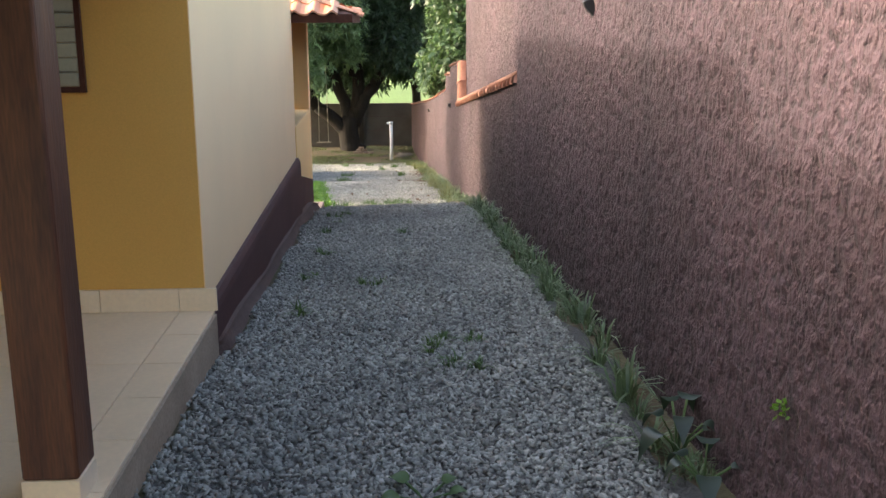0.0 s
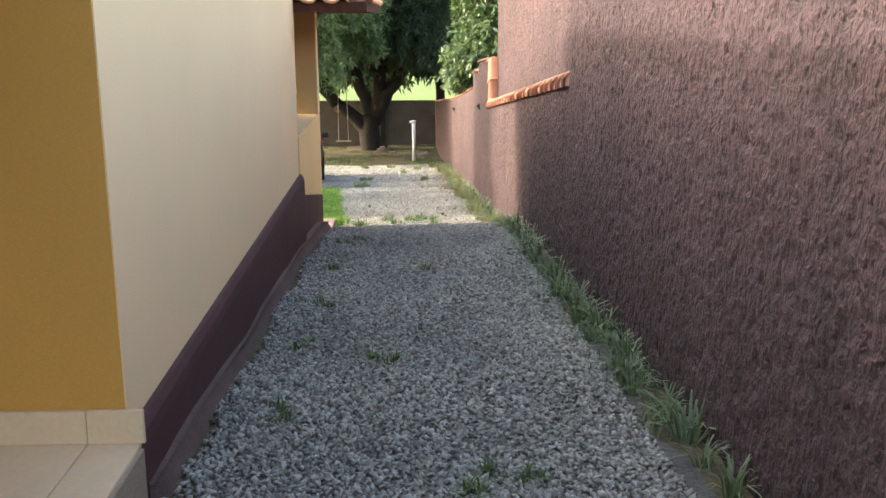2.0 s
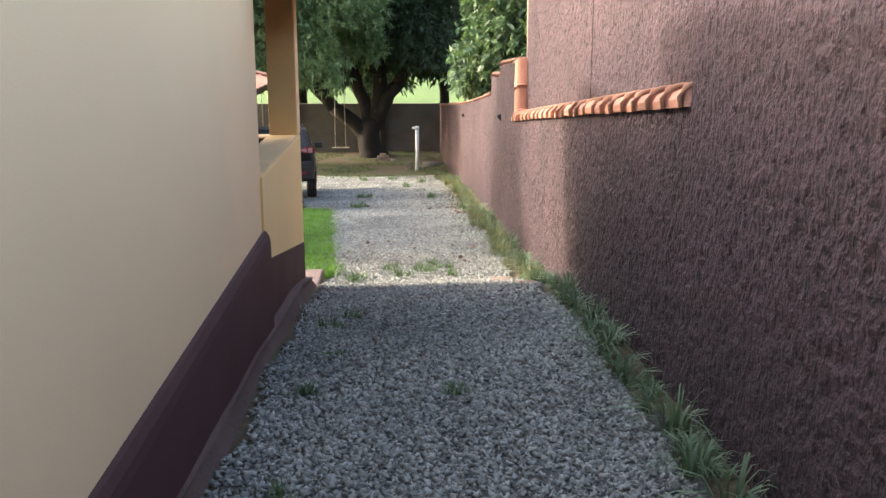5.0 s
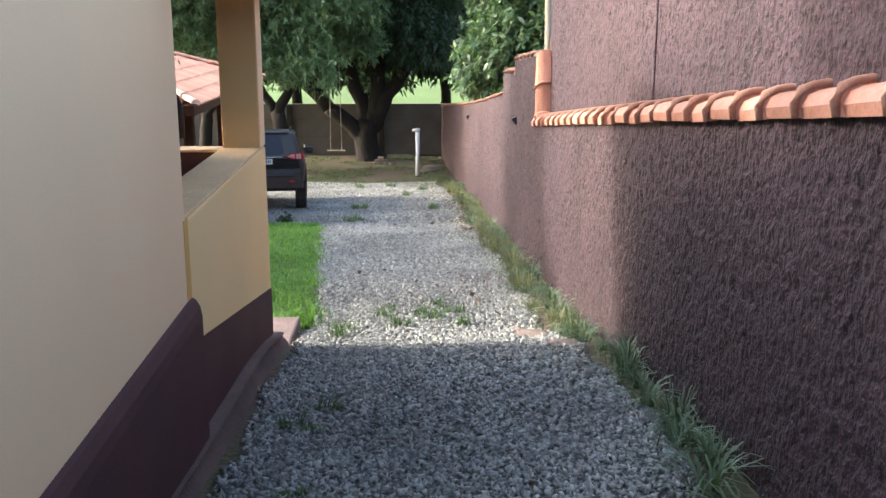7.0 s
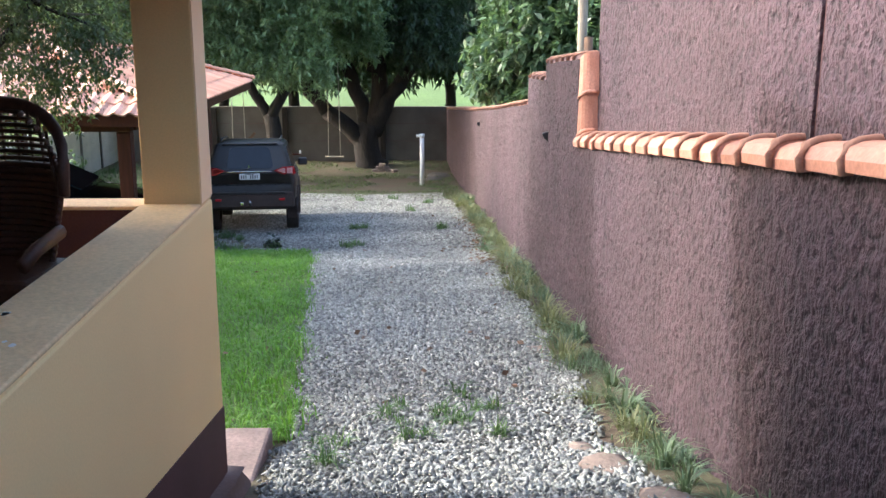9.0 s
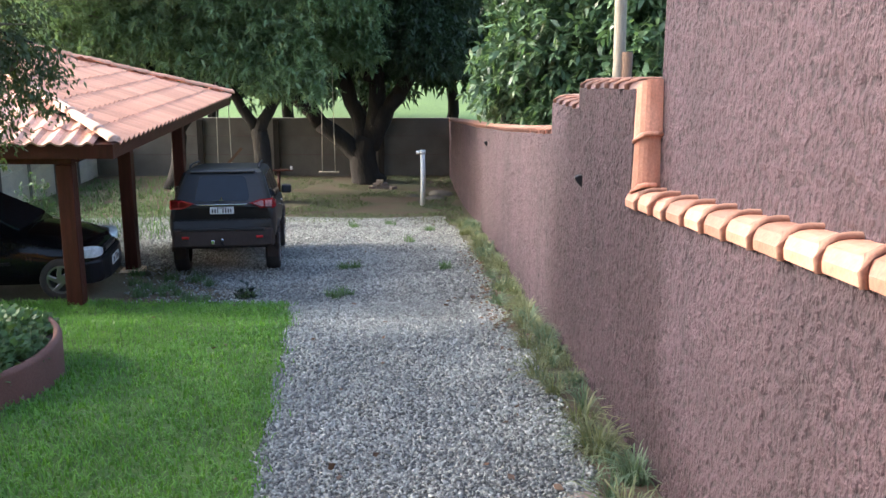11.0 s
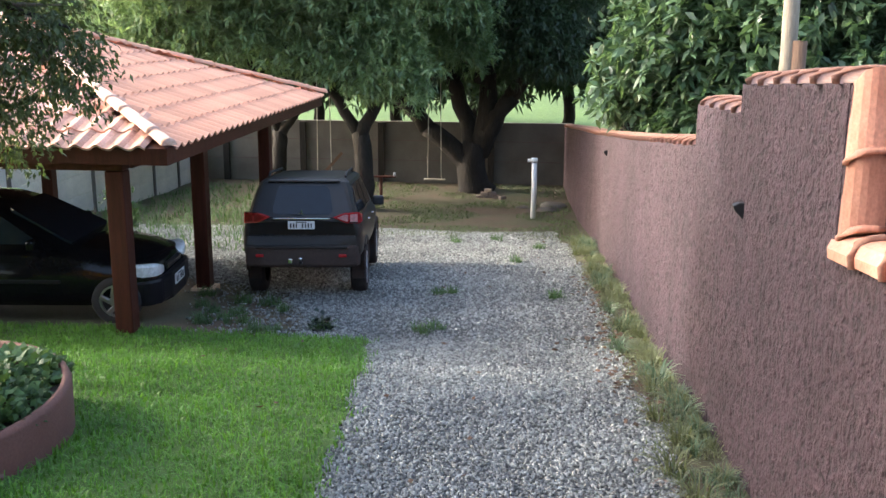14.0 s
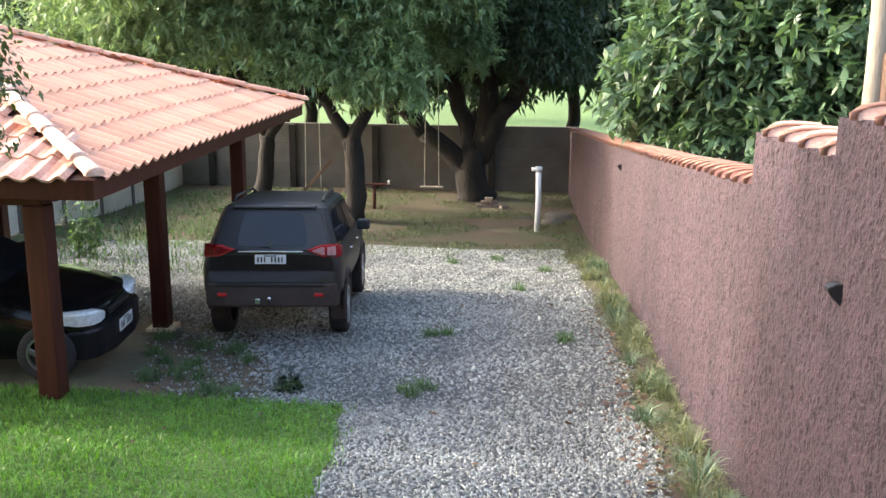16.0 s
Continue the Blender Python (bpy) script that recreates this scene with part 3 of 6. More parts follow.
def clay_roof(name, x0, x1, y0, y1, z, slope, label, tiled, separate, mat_under, thick=0.09):
    """A hipped roof over a rectangle. tiled: the sides that carry tiles; separate: sides whose tiles are parts of their own."""
    t = thing(name, (0, 0, 0), label, "roof")
    h = min(x1 - x0, y1 - y0) / 2
    zt = z + h * slope
    if x1 - x0 > y1 - y0:
        ra, rb = Vector((x0 + h, (y0 + y1) / 2, zt)), Vector((x1 - h, (y0 + y1) / 2, zt))
    else:
        ra, rb = Vector(((x0 + x1) / 2, y0 + h, zt)), Vector(((x0 + x1) / 2, y1 - h, zt))
    c = [Vector((x0, y0, z)), Vector((x1, y0, z)), Vector((x1, y1, z)), Vector((x0, y1, z))]
    if x1 - x0 > y1 - y0:
        F = {"south": (c[0], c[1], rb, ra), "east": (c[1], c[2], rb), "north": (c[2], c[3], ra, rb), "west": (c[3], c[0], ra)}
    else:
        F = {"south": (c[0], c[1], ra), "east": (c[1], c[2], rb, ra), "north": (c[2], c[3], rb), "west": (c[3], c[0], ra, rb)}
    bm = bmesh.new()
    for f in F.values():
        bm.faces.new([bm.verts.new(p) for p in f])
        bm.faces.new([bm.verts.new(p - Vector((0, 0, thick))) for p in f][::-1])
    for i in range(4):
        a, b = c[i], c[(i + 1) % 4]
        d = Vector((0, 0, thick))
        bm.faces.new([bm.verts.new(p) for p in (a, b, b - d, a - d)])
    part("deck", bm, mat_under, t, "dark stained timber deck and eaves")
    ang = math.atan(slope)
    for side in tiled:
        f = F[side]
        a, b = f[0], f[1]
        along = (b - a).normalized()
        length = (b - a).length
        inw = {"south": Vector((0, 1, 0)), "east": Vector((-1, 0, 0)), "north": Vector((0, -1, 0)), "west": Vector((1, 0, 0))}[side]
        rot = Matrix((along, inw, Vector((0, 0, 1)))).transposed().to_4x4()
        # left and right limits by how far up
        nrow = int(h / math.cos(ang) / 0.4) + 1
        joined = bmesh.new()
        count = 0
        for r in range(nrow):
            run = (r * 0.4 - 0.06) * math.cos(ang)
            lo, hi = max(run, 0), length - max(run, 0)
            if lo + 0.1 > hi:
                break
            n = int((hi - lo) / 0.22)
            for k in range(n + 1):
                u = math.ceil(lo / 0.22) * 0.22 + k * 0.22
                if u > hi - 0.16 or u < lo + 0.12:
                    continue
                p = a + along * u + inw * run + Vector((0, 0, run * slope + 0.02))
                jr = crng.uniform(-1, 1)
                m = Matrix.Translation(p) @ rot @ pose(0, 0, 0, math.degrees(ang) - 2.4 + 0.4 * jr, 0, 0.5 * jr)
                near = side in separate and count < separate[side] and (side != "south" or u > length - 4.6)
                if near:
                    count += 1
                    shared_piece("roof_tile#" + side, CACHE, roof_tile_bm, M_SOUTHTILE if side == "south" else M_ROOFTILE, t, m)
                else:
                    tmp = roof_tile_bm()
                    tmp.transform(m)
                    me = bpy.data.meshes.new("tmp")
                    tmp.to_mesh(me)
                    tmp.free()
                    joined.from_mesh(me)
                    bpy.data.meshes.remove(me)
        if joined.faces:
            part("tile_field", joined, M_TILEI, t, "rows of clay roof tiles")["kind"] = "stuff"
        else:
            joined.free()
    return t, F


def ridge_run(t, a, b, material, name="ridge_tile"):
    d = b - a
    n = max(1, int(d.length / 0.36))
    rot = d.to_track_quat("Y", "Z").to_matrix().to_4x4()
    for i in range(n):
        p = a + d * (i / n) + Vector((0, 0, 0.05))
        j = crng.uniform(-1, 1)
        shared_piece(name, CACHE, ridge_bm, material, t, Matrix.Translation(p) @ rot @ pose(0, 0, 0.004 * j, 1.5 + j, 0, 2 * j) @ Matrix.Diagonal((0.8, 1, 0.85, 1)))


hroof, HF = clay_roof("house_roof", -9.6, -0.75, 4.0, 11.9, 2.95, 0.45, "hipped clay tile roof of the house with dark timber eaves", ("east", "north", "south", "west"), {}, M_WOODDARK, 0.1)
proof, PF = clay_roof("porch_roof", -4.9, -0.44, 11.8, 14.95, 2.2, 0.35, "clay tile porch roof with dark timber eaves", ("east", "north", "south"), {"east": 60}, M_WOODDARK, 0.1)
troof, TF = clay_roof("terrace_roof", -9.6, -0.6, -4.0, 4.6, 2.58, 0.22, "clay tile roof over the front terrace", ("east", "north", "south", "west"), {}, M_WOODDARK, 0.1)
croof, CF = clay_roof("carport_roof", -16.0, -3.8, 23.98, 31.42, 0.3, 0.35, "hipped terracotta clay tile roof of the carport", ("south", "east", "north", "west"), {"east": 170, "south": 120}, M_WOOD, 0.17)
ridge_run(croof, CF["east"][0] + Vector((0.05, -0.05, 0.0)), CF["east"][2], M_RIDGE, "hip_tile")
ridge_run(croof, CF["east"][1] + Vector((0.05, 0.05, 0.0)), CF["east"][2], M_ROOFTILE, "ridge_tile")
ridge_run(croof, CF["south"][2], CF["south"][3], M_TILE, "ridge_tile")
ridge_run(proof, PF["north"][0], PF["north"][2], M_TILE, "ridge_tile")

# carport frame
def carport_post(x, y, z0, z1, label):
    t = thing("carport_post", (x, y, z0), label, "post", "carport posts")
    box("shaft", -0.1, 0.1, -0.1, 0.1, 0.055, z1 - z0, M_WOOD, t, "", 0.015)
    if y > 25:
        box("foot", -0.165, 0.165, -0.165, 0.165, -0.1, 0.06, M_COPING, t, "pale concrete foot", 0.01)
    return t


for x, y in ((-4.5, 24.35), (-4.72, 27.55), (-4.68, 30.8), (-8.6, 24.3), (-8.6, 30.8), (-12.6, 24.3), (-12.6, 30.8)):
    g = float(gz(x, y))
    carport_post(x, y, g, 0.02, "dark reddish stained carport post on a concrete foot")
for nm, a in (("south", (-15.6, -4.38, 24.2, 24.4)), ("north", (-15.6, -4.15, 30.9, 31.1)), ("east", (-4.55, -4.35, 24.41, 30.89))):
    t = thing("carport_beam", (0, 0, 0), "dark stained timber beam under the carport eaves", "beam", "carport beams")
    box("beam", a[0], a[1], a[2], a[3], 0.03, 0.2, M_WOODDARK, t, "", 0.01)

# ---- vehicles ----
def wheel(parent, x, y, r, w, side):
    n = 22
    def ring(rad, xx):
        return [(xx, rad * math.cos(2 * math.pi * i / n), rad * math.sin(2 * math.pi * i / n)) for i in range(n)]
    prof = [(r * 0.62, w * 0.42), (r * 0.9, w * 0.5), (r, w * 0.36), (r, -w * 0.36), (r * 0.9, -w * 0.5), (r * 0.6, -w * 0.5)]
    vs = [p for rad, xx in prof for p in ring(rad, side * xx)]
    fs = [(j * n + i, j * n + (i + 1) % n, (j + 1) * n + (i + 1) % n, (j + 1) * n + i) for j in range(len(prof) - 1) for i in range(n)]
    wh = new("wheel")
    wh.parent = parent
    wh.matrix_basis = pose(x, y, r)
    obj("tyre", vs, fs, M_TYRE, wh, "dusty black tyre", True)
    bm = bmesh.new()
    bmesh.ops.create_cone(bm, cap_ends=True, segments=22, radius1=r * 0.63, radius2=r * 0.63, depth=0.03, matrix=Matrix.Translation((side * w * 0.18, 0, 0)) @ Matrix.Rotation(math.pi / 2, 4, 'Y'))
    part("wheel_disc", bm, M_BLACK, wh)
    bm = bmesh.new()
    for k in range(5):
        g = add_box(bmesh.new(), -0.02, 0.02, -0.03, 0.028, 0.05, r * 0.62, 0.01)
        g.transform(Matrix.Translation((side * w * 0.36, 0, 0)) @ Matrix.Rotation(k * math.pi / 2.5, 4, 'X') @ Matrix.Translation((0, 0.045, 0)) @ Matrix.Rotation(0.2, 4, 'X'))
        me = bpy.data.meshes.new("tmp")
        g.to_mesh(me)
        g.free()
        bm.from_mesh(me)
        bpy.data.meshes.remove(me)
    bmesh.ops.create_cone(bm, cap_ends=True, segments=16, radius1=0.07, radius2=0.06, depth=0.05, matrix=Matrix.Translation((side * w * 0.38, 0, 0)) @ Matrix.Rotation(math.pi / 2, 4, 'Y'))
    vs, fs = [], []
    for rad, xx in ((r * 0.66, w * 0.43), (r * 0.66, w * 0.47), (r * 0.58, w * 0.47), (r * 0.58, w * 0.3)):
        vs += ring(rad, side * xx)
    fs = [(j * n + i, j * n + (i + 1) % n, (j + 1) * n + (i + 1) % n, (j + 1) * n + i) for j in range(3) for i in range(n)]
    me = bpy.data.meshes.new("tmp")
    me.from_pydata(vs, [], fs)
    bm.from_mesh(me)
    bpy.data.meshes.remove(me)
    part("rim", bm, M_RIM, wh, "five-spoke alloy rim")


def pane(name, corners, u0, u1, v0, v1, material, parent, off=0.008, label="", rad=0.16, crown=0.0):
    """A rounded panel on the quad (low left, low right, top right, top left), a little proud of it."""
    a, b, c, d = corners
    nrm = (b - a).cross(d - a).normalized()
    def P(u, v):
        return a.lerp(b, u).lerp(d.lerp(c, u), v)
    pts = []
    for cu, cv, s in ((u0, v0, 180), (u1, v0, 270), (u1, v1, 0), (u0, v1, 90)):
        ru, rv = rad * (u1 - u0) * 0.5, rad * (v1 - v0)
        ou = cu + ru if cu == u0 else cu - ru
        ov = cv + rv if cv == v0 else cv - rv
        for k in range(5):
            t = radians(s + k * 22.5)
            pts.append(P(ou + ru * math.cos(t), ov + rv * math.sin(t)))
    bm = bmesh.new()
    f = [bm.verts.new(p + nrm * off) for p in pts]
    g = [bm.verts.new(p - nrm * 0.004) for p in pts]
    bm.faces.new(f)
    for i in range(len(f)):
        bm.faces.new((f[i], g[i], g[(i + 1) % len(f)], f[(i + 1) % len(f)]))
    return part(name, bm, material, parent, label)


def loft(name, stations, material, parent, label=""):
    """A shell through rings of (x, y, z), mirrored in x, closed at both ends."""
    bm = bmesh.new()
    rings = []
    for st in stations:
        full = st + [(-x, y, z) for x, y, z in reversed(st)]
        rings.append([bm.verts.new(p) for p in full])
    n = len(rings[0])
    for a, b in zip(rings, rings[1:]):
        for i in range(n):
            bm.faces.new((a[i], a[(i + 1) % n], b[(i + 1) % n], b[i]))
    bm.faces.new(rings[0])
    bm.faces.new(rings[-1][::-1])
    bmesh.ops.remove_doubles(bm, verts=bm.verts, dist=0.0005)
    return part(name, bm, material, parent, label, True)


def suv(loc, rz):
    t = thing("suv", loc, "dusty dark charcoal SUV parked on the gravel by the carport", "car", rz=rz)
    # lower body, rear at y = 0
    st = []
    for y, w, zb, zt, cr in ((0.03, 0.8, 0.62, 1.06, 0.02), (0.0, 0.84, 0.6, 1.08, 0.03), (0.06, 0.885, 0.5, 1.12, 0.05), (0.4, 0.9, 0.46, 1.14, 0.06), (1.4, 0.905, 0.44, 1.12, 0.06), (2.6, 0.905, 0.44, 1.1, 0.06),
                             (3.4, 0.9, 0.44, 1.08, 0.08), (4.1, 0.88, 0.46, 1.02, 0.1), (4.5, 0.82, 0.48, 0.94, 0.12), (4.68, 0.7, 0.52, 0.8, 0.12)):
        st.append([(0.0, y, zb), (w - 0.06, y, zb), (w - 0.01, y, zb + 0.08), (w, y, zb + 0.25), (w, y, zt - 0.22), (w - 0.02, y, zt - 0.08), (w - cr - 0.03, y, zt), (0.0, y, zt + 0.03)])
    loft("body", st, M_SUV, t)
    cb = []
    for k, zz in enumerate((1.08, 1.3, 1.55, 1.7, 1.745, 1.76)):
        f = min(1.0, (zz - 1.08) / 0.66)
        ins = (0, 0, 0, 0.01, 0.06, 0.16)[k]
        w = 0.85 + (0.68 - 0.85) * f - ins
        y0, y1 = 0.06 + 0.36 * f ** 1.3 + ins, 3.4 - 0.95 * f - ins
        cb.append([(-w + 0.05, y0, zz), (w - 0.05, y0, zz), (w, y0 + 0.06, zz), (w, y1 - 0.1, zz), (w - 0.12, y1, zz), (-w + 0.12, y1, zz), (-w, y1 - 0.1, zz), (-w, y0 + 0.06, zz)])
    bm = bmesh.new()
    rings = [[bm.verts.new(p) for p in r] for r in cb]
    for a, b in zip(rings, rings[1:]):
        for i in range(8):
            bm.faces.new((a[i], a[(i + 1) % 8], b[(i + 1) % 8], b[i]))
    bm.faces.new(rings[-1])
    part("cabin", bm, M_SUV, t)
    # dusty roof skin and spoiler
    prism("spoiler", [(-0.54, 0.32), (0.54, 0.32), (0.56, 0.66), (-0.56, 0.66)], "z", 1.7, 1.738, M_SUVROOF, t, "dusty roof spoiler", 0.015)
    quad = [Vector((-0.8, 0.07, 1.1)), Vector((0.8, 0.07, 1.1)), Vector((0.62, 0.39, 1.7)), Vector((-0.62, 0.39, 1.7))]
    pane("rear_window_surround", quad, 0.03, 0.97, 0.06, 0.97, M_BLACK, t, 0.03, "black rear glass surround", 0.2)
    pane("rear_window", quad, 0.2, 0.8, 0.13, 0.88, M_GLASS, t, 0.035, "tinted rear window", 0.2)
    tube("rear_wiper", [(-0.02, 0.07, 1.19), (-0.2, 0.1, 1.2), (-0.42, 0.11, 1.21)], 0.012, M_BLACK, t)
    for s in (-1, 1):
        q = [Vector((s * 0.85, 0.2, 1.1)), Vector((s * 0.85, 3.1, 1.1)), Vector((s * 0.685, 2.5, 1.7)), Vector((s * 0.685, 0.45, 1.7))]
        if s < 0:
            q = [q[1], q[0], q[3], q[2]]
        cuts = ((0.04, 0.3), (0.34, 0.6), (0.64, 0.95))
        for u0, u1 in cuts:
            if s < 0:
                u0, u1 = 1 - u1, 1 - u0
            pane("side_window", q, u0, u1, 0.1, 0.9, M_GLASS, t, 0.012, "tinted side window", 0.15)
        tube("roof_rail", [(s * 0.6, 0.75, 1.76), (s * 0.6, 0.9, 1.82), (s * 0.59, 2.0, 1.82), (s * 0.58, 2.2, 1.75)], 0.02, M_BLACK, t)
        # tail lamp wrapping the corner
        lm = bmesh.new()
        out = [(0.48, -0.012, 1.16), (0.66, -0.015, 1.07), (0.86, 0.03, 1.06), (0.905, 0.16, 1.08), (0.9, 0.24, 1.19), (0.86, 0.05, 1.24), (0.66, -0.01, 1.23)]
        f = [lm.verts.new((s * x, y - 0.012, z)) for x, y, z in out]
        g = [lm.verts.new((s * (x - 0.02), y + 0.06, z)) for x, y, z in out]
        lm.faces.new(f)
        for i in range(len(f)):
            lm.faces.new((f[i], g[i], g[(i + 1) % len(f)], f[(i + 1) % len(f)]))
        lamp = part("tail_lamp", lm, M_REDLAMP, t, "red and clear tail lamp")
        r1 = bmesh.new()
        for cs in (((0.53, 1.155), (0.66, 1.1), (0.7, 1.1), (0.7, 1.2), (0.66, 1.21)), ((0.73, 1.095), (0.84, 1.09), (0.84, 1.22), (0.73, 1.21))):
            r1.faces.new([r1.verts.new((s * x, -0.04 + max(0, x - 0.66) * 0.14, z)) for x, z in cs])
        bmesh.ops.solidify(r1, geom=list(r1.faces), thickness=0.01)
        # the right lens carries its reflection as a pale pink colour
        part("inner_lens", r1, M_LENS if s > 0 else M_DEEPRED, lamp, "inner lens with a reflection painted pale pink" if s > 0 else "deep red inner lens")
        box("reflector", s * 0.62 - 0.06, s * 0.62 + 0.06, -0.095, -0.06, 0.52, 0.57, M_REDLAMP, t, "red bumper reflector", 0.008)
        box("side_mirror", s * 0.92 if s > 0 else -1.12, 1.12 if s > 0 else -0.92, 2.4, 2.52, 1.1, 1.28, M_BLACK, t, "black side mirror", 0.035)
        tube("door_handle", [(s * 0.91, 1.35, 0.98), (s * 0.935, 1.42, 0.98), (s * 0.91, 1.5, 0.98)], 0.012, M_CHROME, t)
        tube("door_handle", [(s * 0.91, 2.35, 0.97), (s * 0.935, 2.42, 0.97), (s * 0.91, 2.5, 0.97)], 0.012, M_CHROME, t)
        for wy in (0.9, 3.68):
            wheel(t, s * 0.8, wy, 0.38, 0.25, s)
            vs, fs = tube_data([(s * 0.9, wy + 0.44 * math.cos(a), 0.4 + 0.44 * math.sin(a)) for a in [math.pi * k / 10 for k in range(11)]], [0.035] * 11, 6)
            obj("arch_flare", vs, fs, M_DUST, t, "dusty wheel arch flare", True)
        box("mud_flap", s * 0.8 - 0.09, s * 0.8 + 0.1, 0.5, 0.52, 0.26, 0.66, M_DUST, t, "dusty mud flap", 0.006)
    prism("bumper", [(-0.88, 0.16), (-0.84, -0.02), (-0.6, -0.07), (0.6, -0.07), (0.84, -0.02), (0.88, 0.16)], "z", 0.36, 0.7, M_DUST, t, "dust-caked rear bumper", 0.035)
    box("bumper_step", -0.7, 0.7, -0.085, 0.0, 0.655, 0.705, M_SUV, t, "", 0.015)
    box("garnish", -0.42, 0.42, -0.03, 0.005, 1.125, 1.15, M_CHROME, t, "chrome strip over the plate", 0.006)
    plate(t, 0, -0.028, 1.035, 1)
    bm = bmesh.new()
    for a in (90, 210, 330):
        c, s_ = math.cos(radians(a)), math.sin(radians(a))
        p = [(0, 0), (0.022 * c - 0.014 * s_, 0.022 * s_ + 0.014 * c), (0.05 * c, 0.05 * s_), (0.022 * c + 0.014 * s_, 0.022 * s_ - 0.014 * c)]
        bm.faces.new([bm.verts.new((x, -0.03, 1.235 + z)) for x, z in p])
    bmesh.ops.solidify(bm, geom=list(bm.faces), thickness=0.006)
    part("badge", bm, M_CHROME, t, "small chrome badge")
    tube("tow_bar", [(0, 0.3, 0.42), (0, -0.12, 0.42), (0, -0.18, 0.47)], 0.022, M_BLACK, t)
    bm = bmesh.new()
    bmesh.ops.create_uvsphere(bm, u_segments=12, v_segments=8, radius=0.03, matrix=Matrix.Translation((0, -0.18, 0.51)))
    part("tow_ball", bm, M_CHROME, t, "steel tow ball", True)
    box("tow_socket", -0.2, -0.13, -0.12, -0.06, 0.42, 0.5, M_CHROME, t, "", 0.012)
    box("underbody", -0.72, 0.72, 0.3, 4.3, 0.28, 0.5, M_BLACK, t, "", 0.03)
    # the body stands high over its wheels
    for c in t.children:
        if c.name.split(".")[0] not in ("wheel", "mud_flap", "arch_flare"):
            c.matrix_basis = Matrix.Translation((0, 0, 1.76 * 0.12)) @ Matrix.Diagonal((1, 1, 0.88, 1))
    return t


def plate(parent, x, y, z, facing):
    """A grey number plate whose characters are plain bars."""
    pl = box("number_plate", x - 0.2, x + 0.2, y - 0.008, y + 0.004, z - 0.065, z + 0.065, M_PLATE, parent, "grey number plate with dark bars", 0.003)
    bm = bmesh.new()
    for k, w in enumerate((0.022, 0.022, 0.018, 0.0, 0.022, 0.022, 0.022, 0.018)):
        if w:
            add_box(bm, x - 0.168 + k * 0.044, x - 0.168 + k * 0.044 + w, y - 0.011, y - 0.009, z - 0.042, z + 0.03)
    add_box(bm, x - 0.08, x + 0.08, y - 0.011, y - 0.009, z + 0.04, z + 0.055)
    part("bar", bm, M_BLACK, pl, "dark bars in place of characters")
    return pl


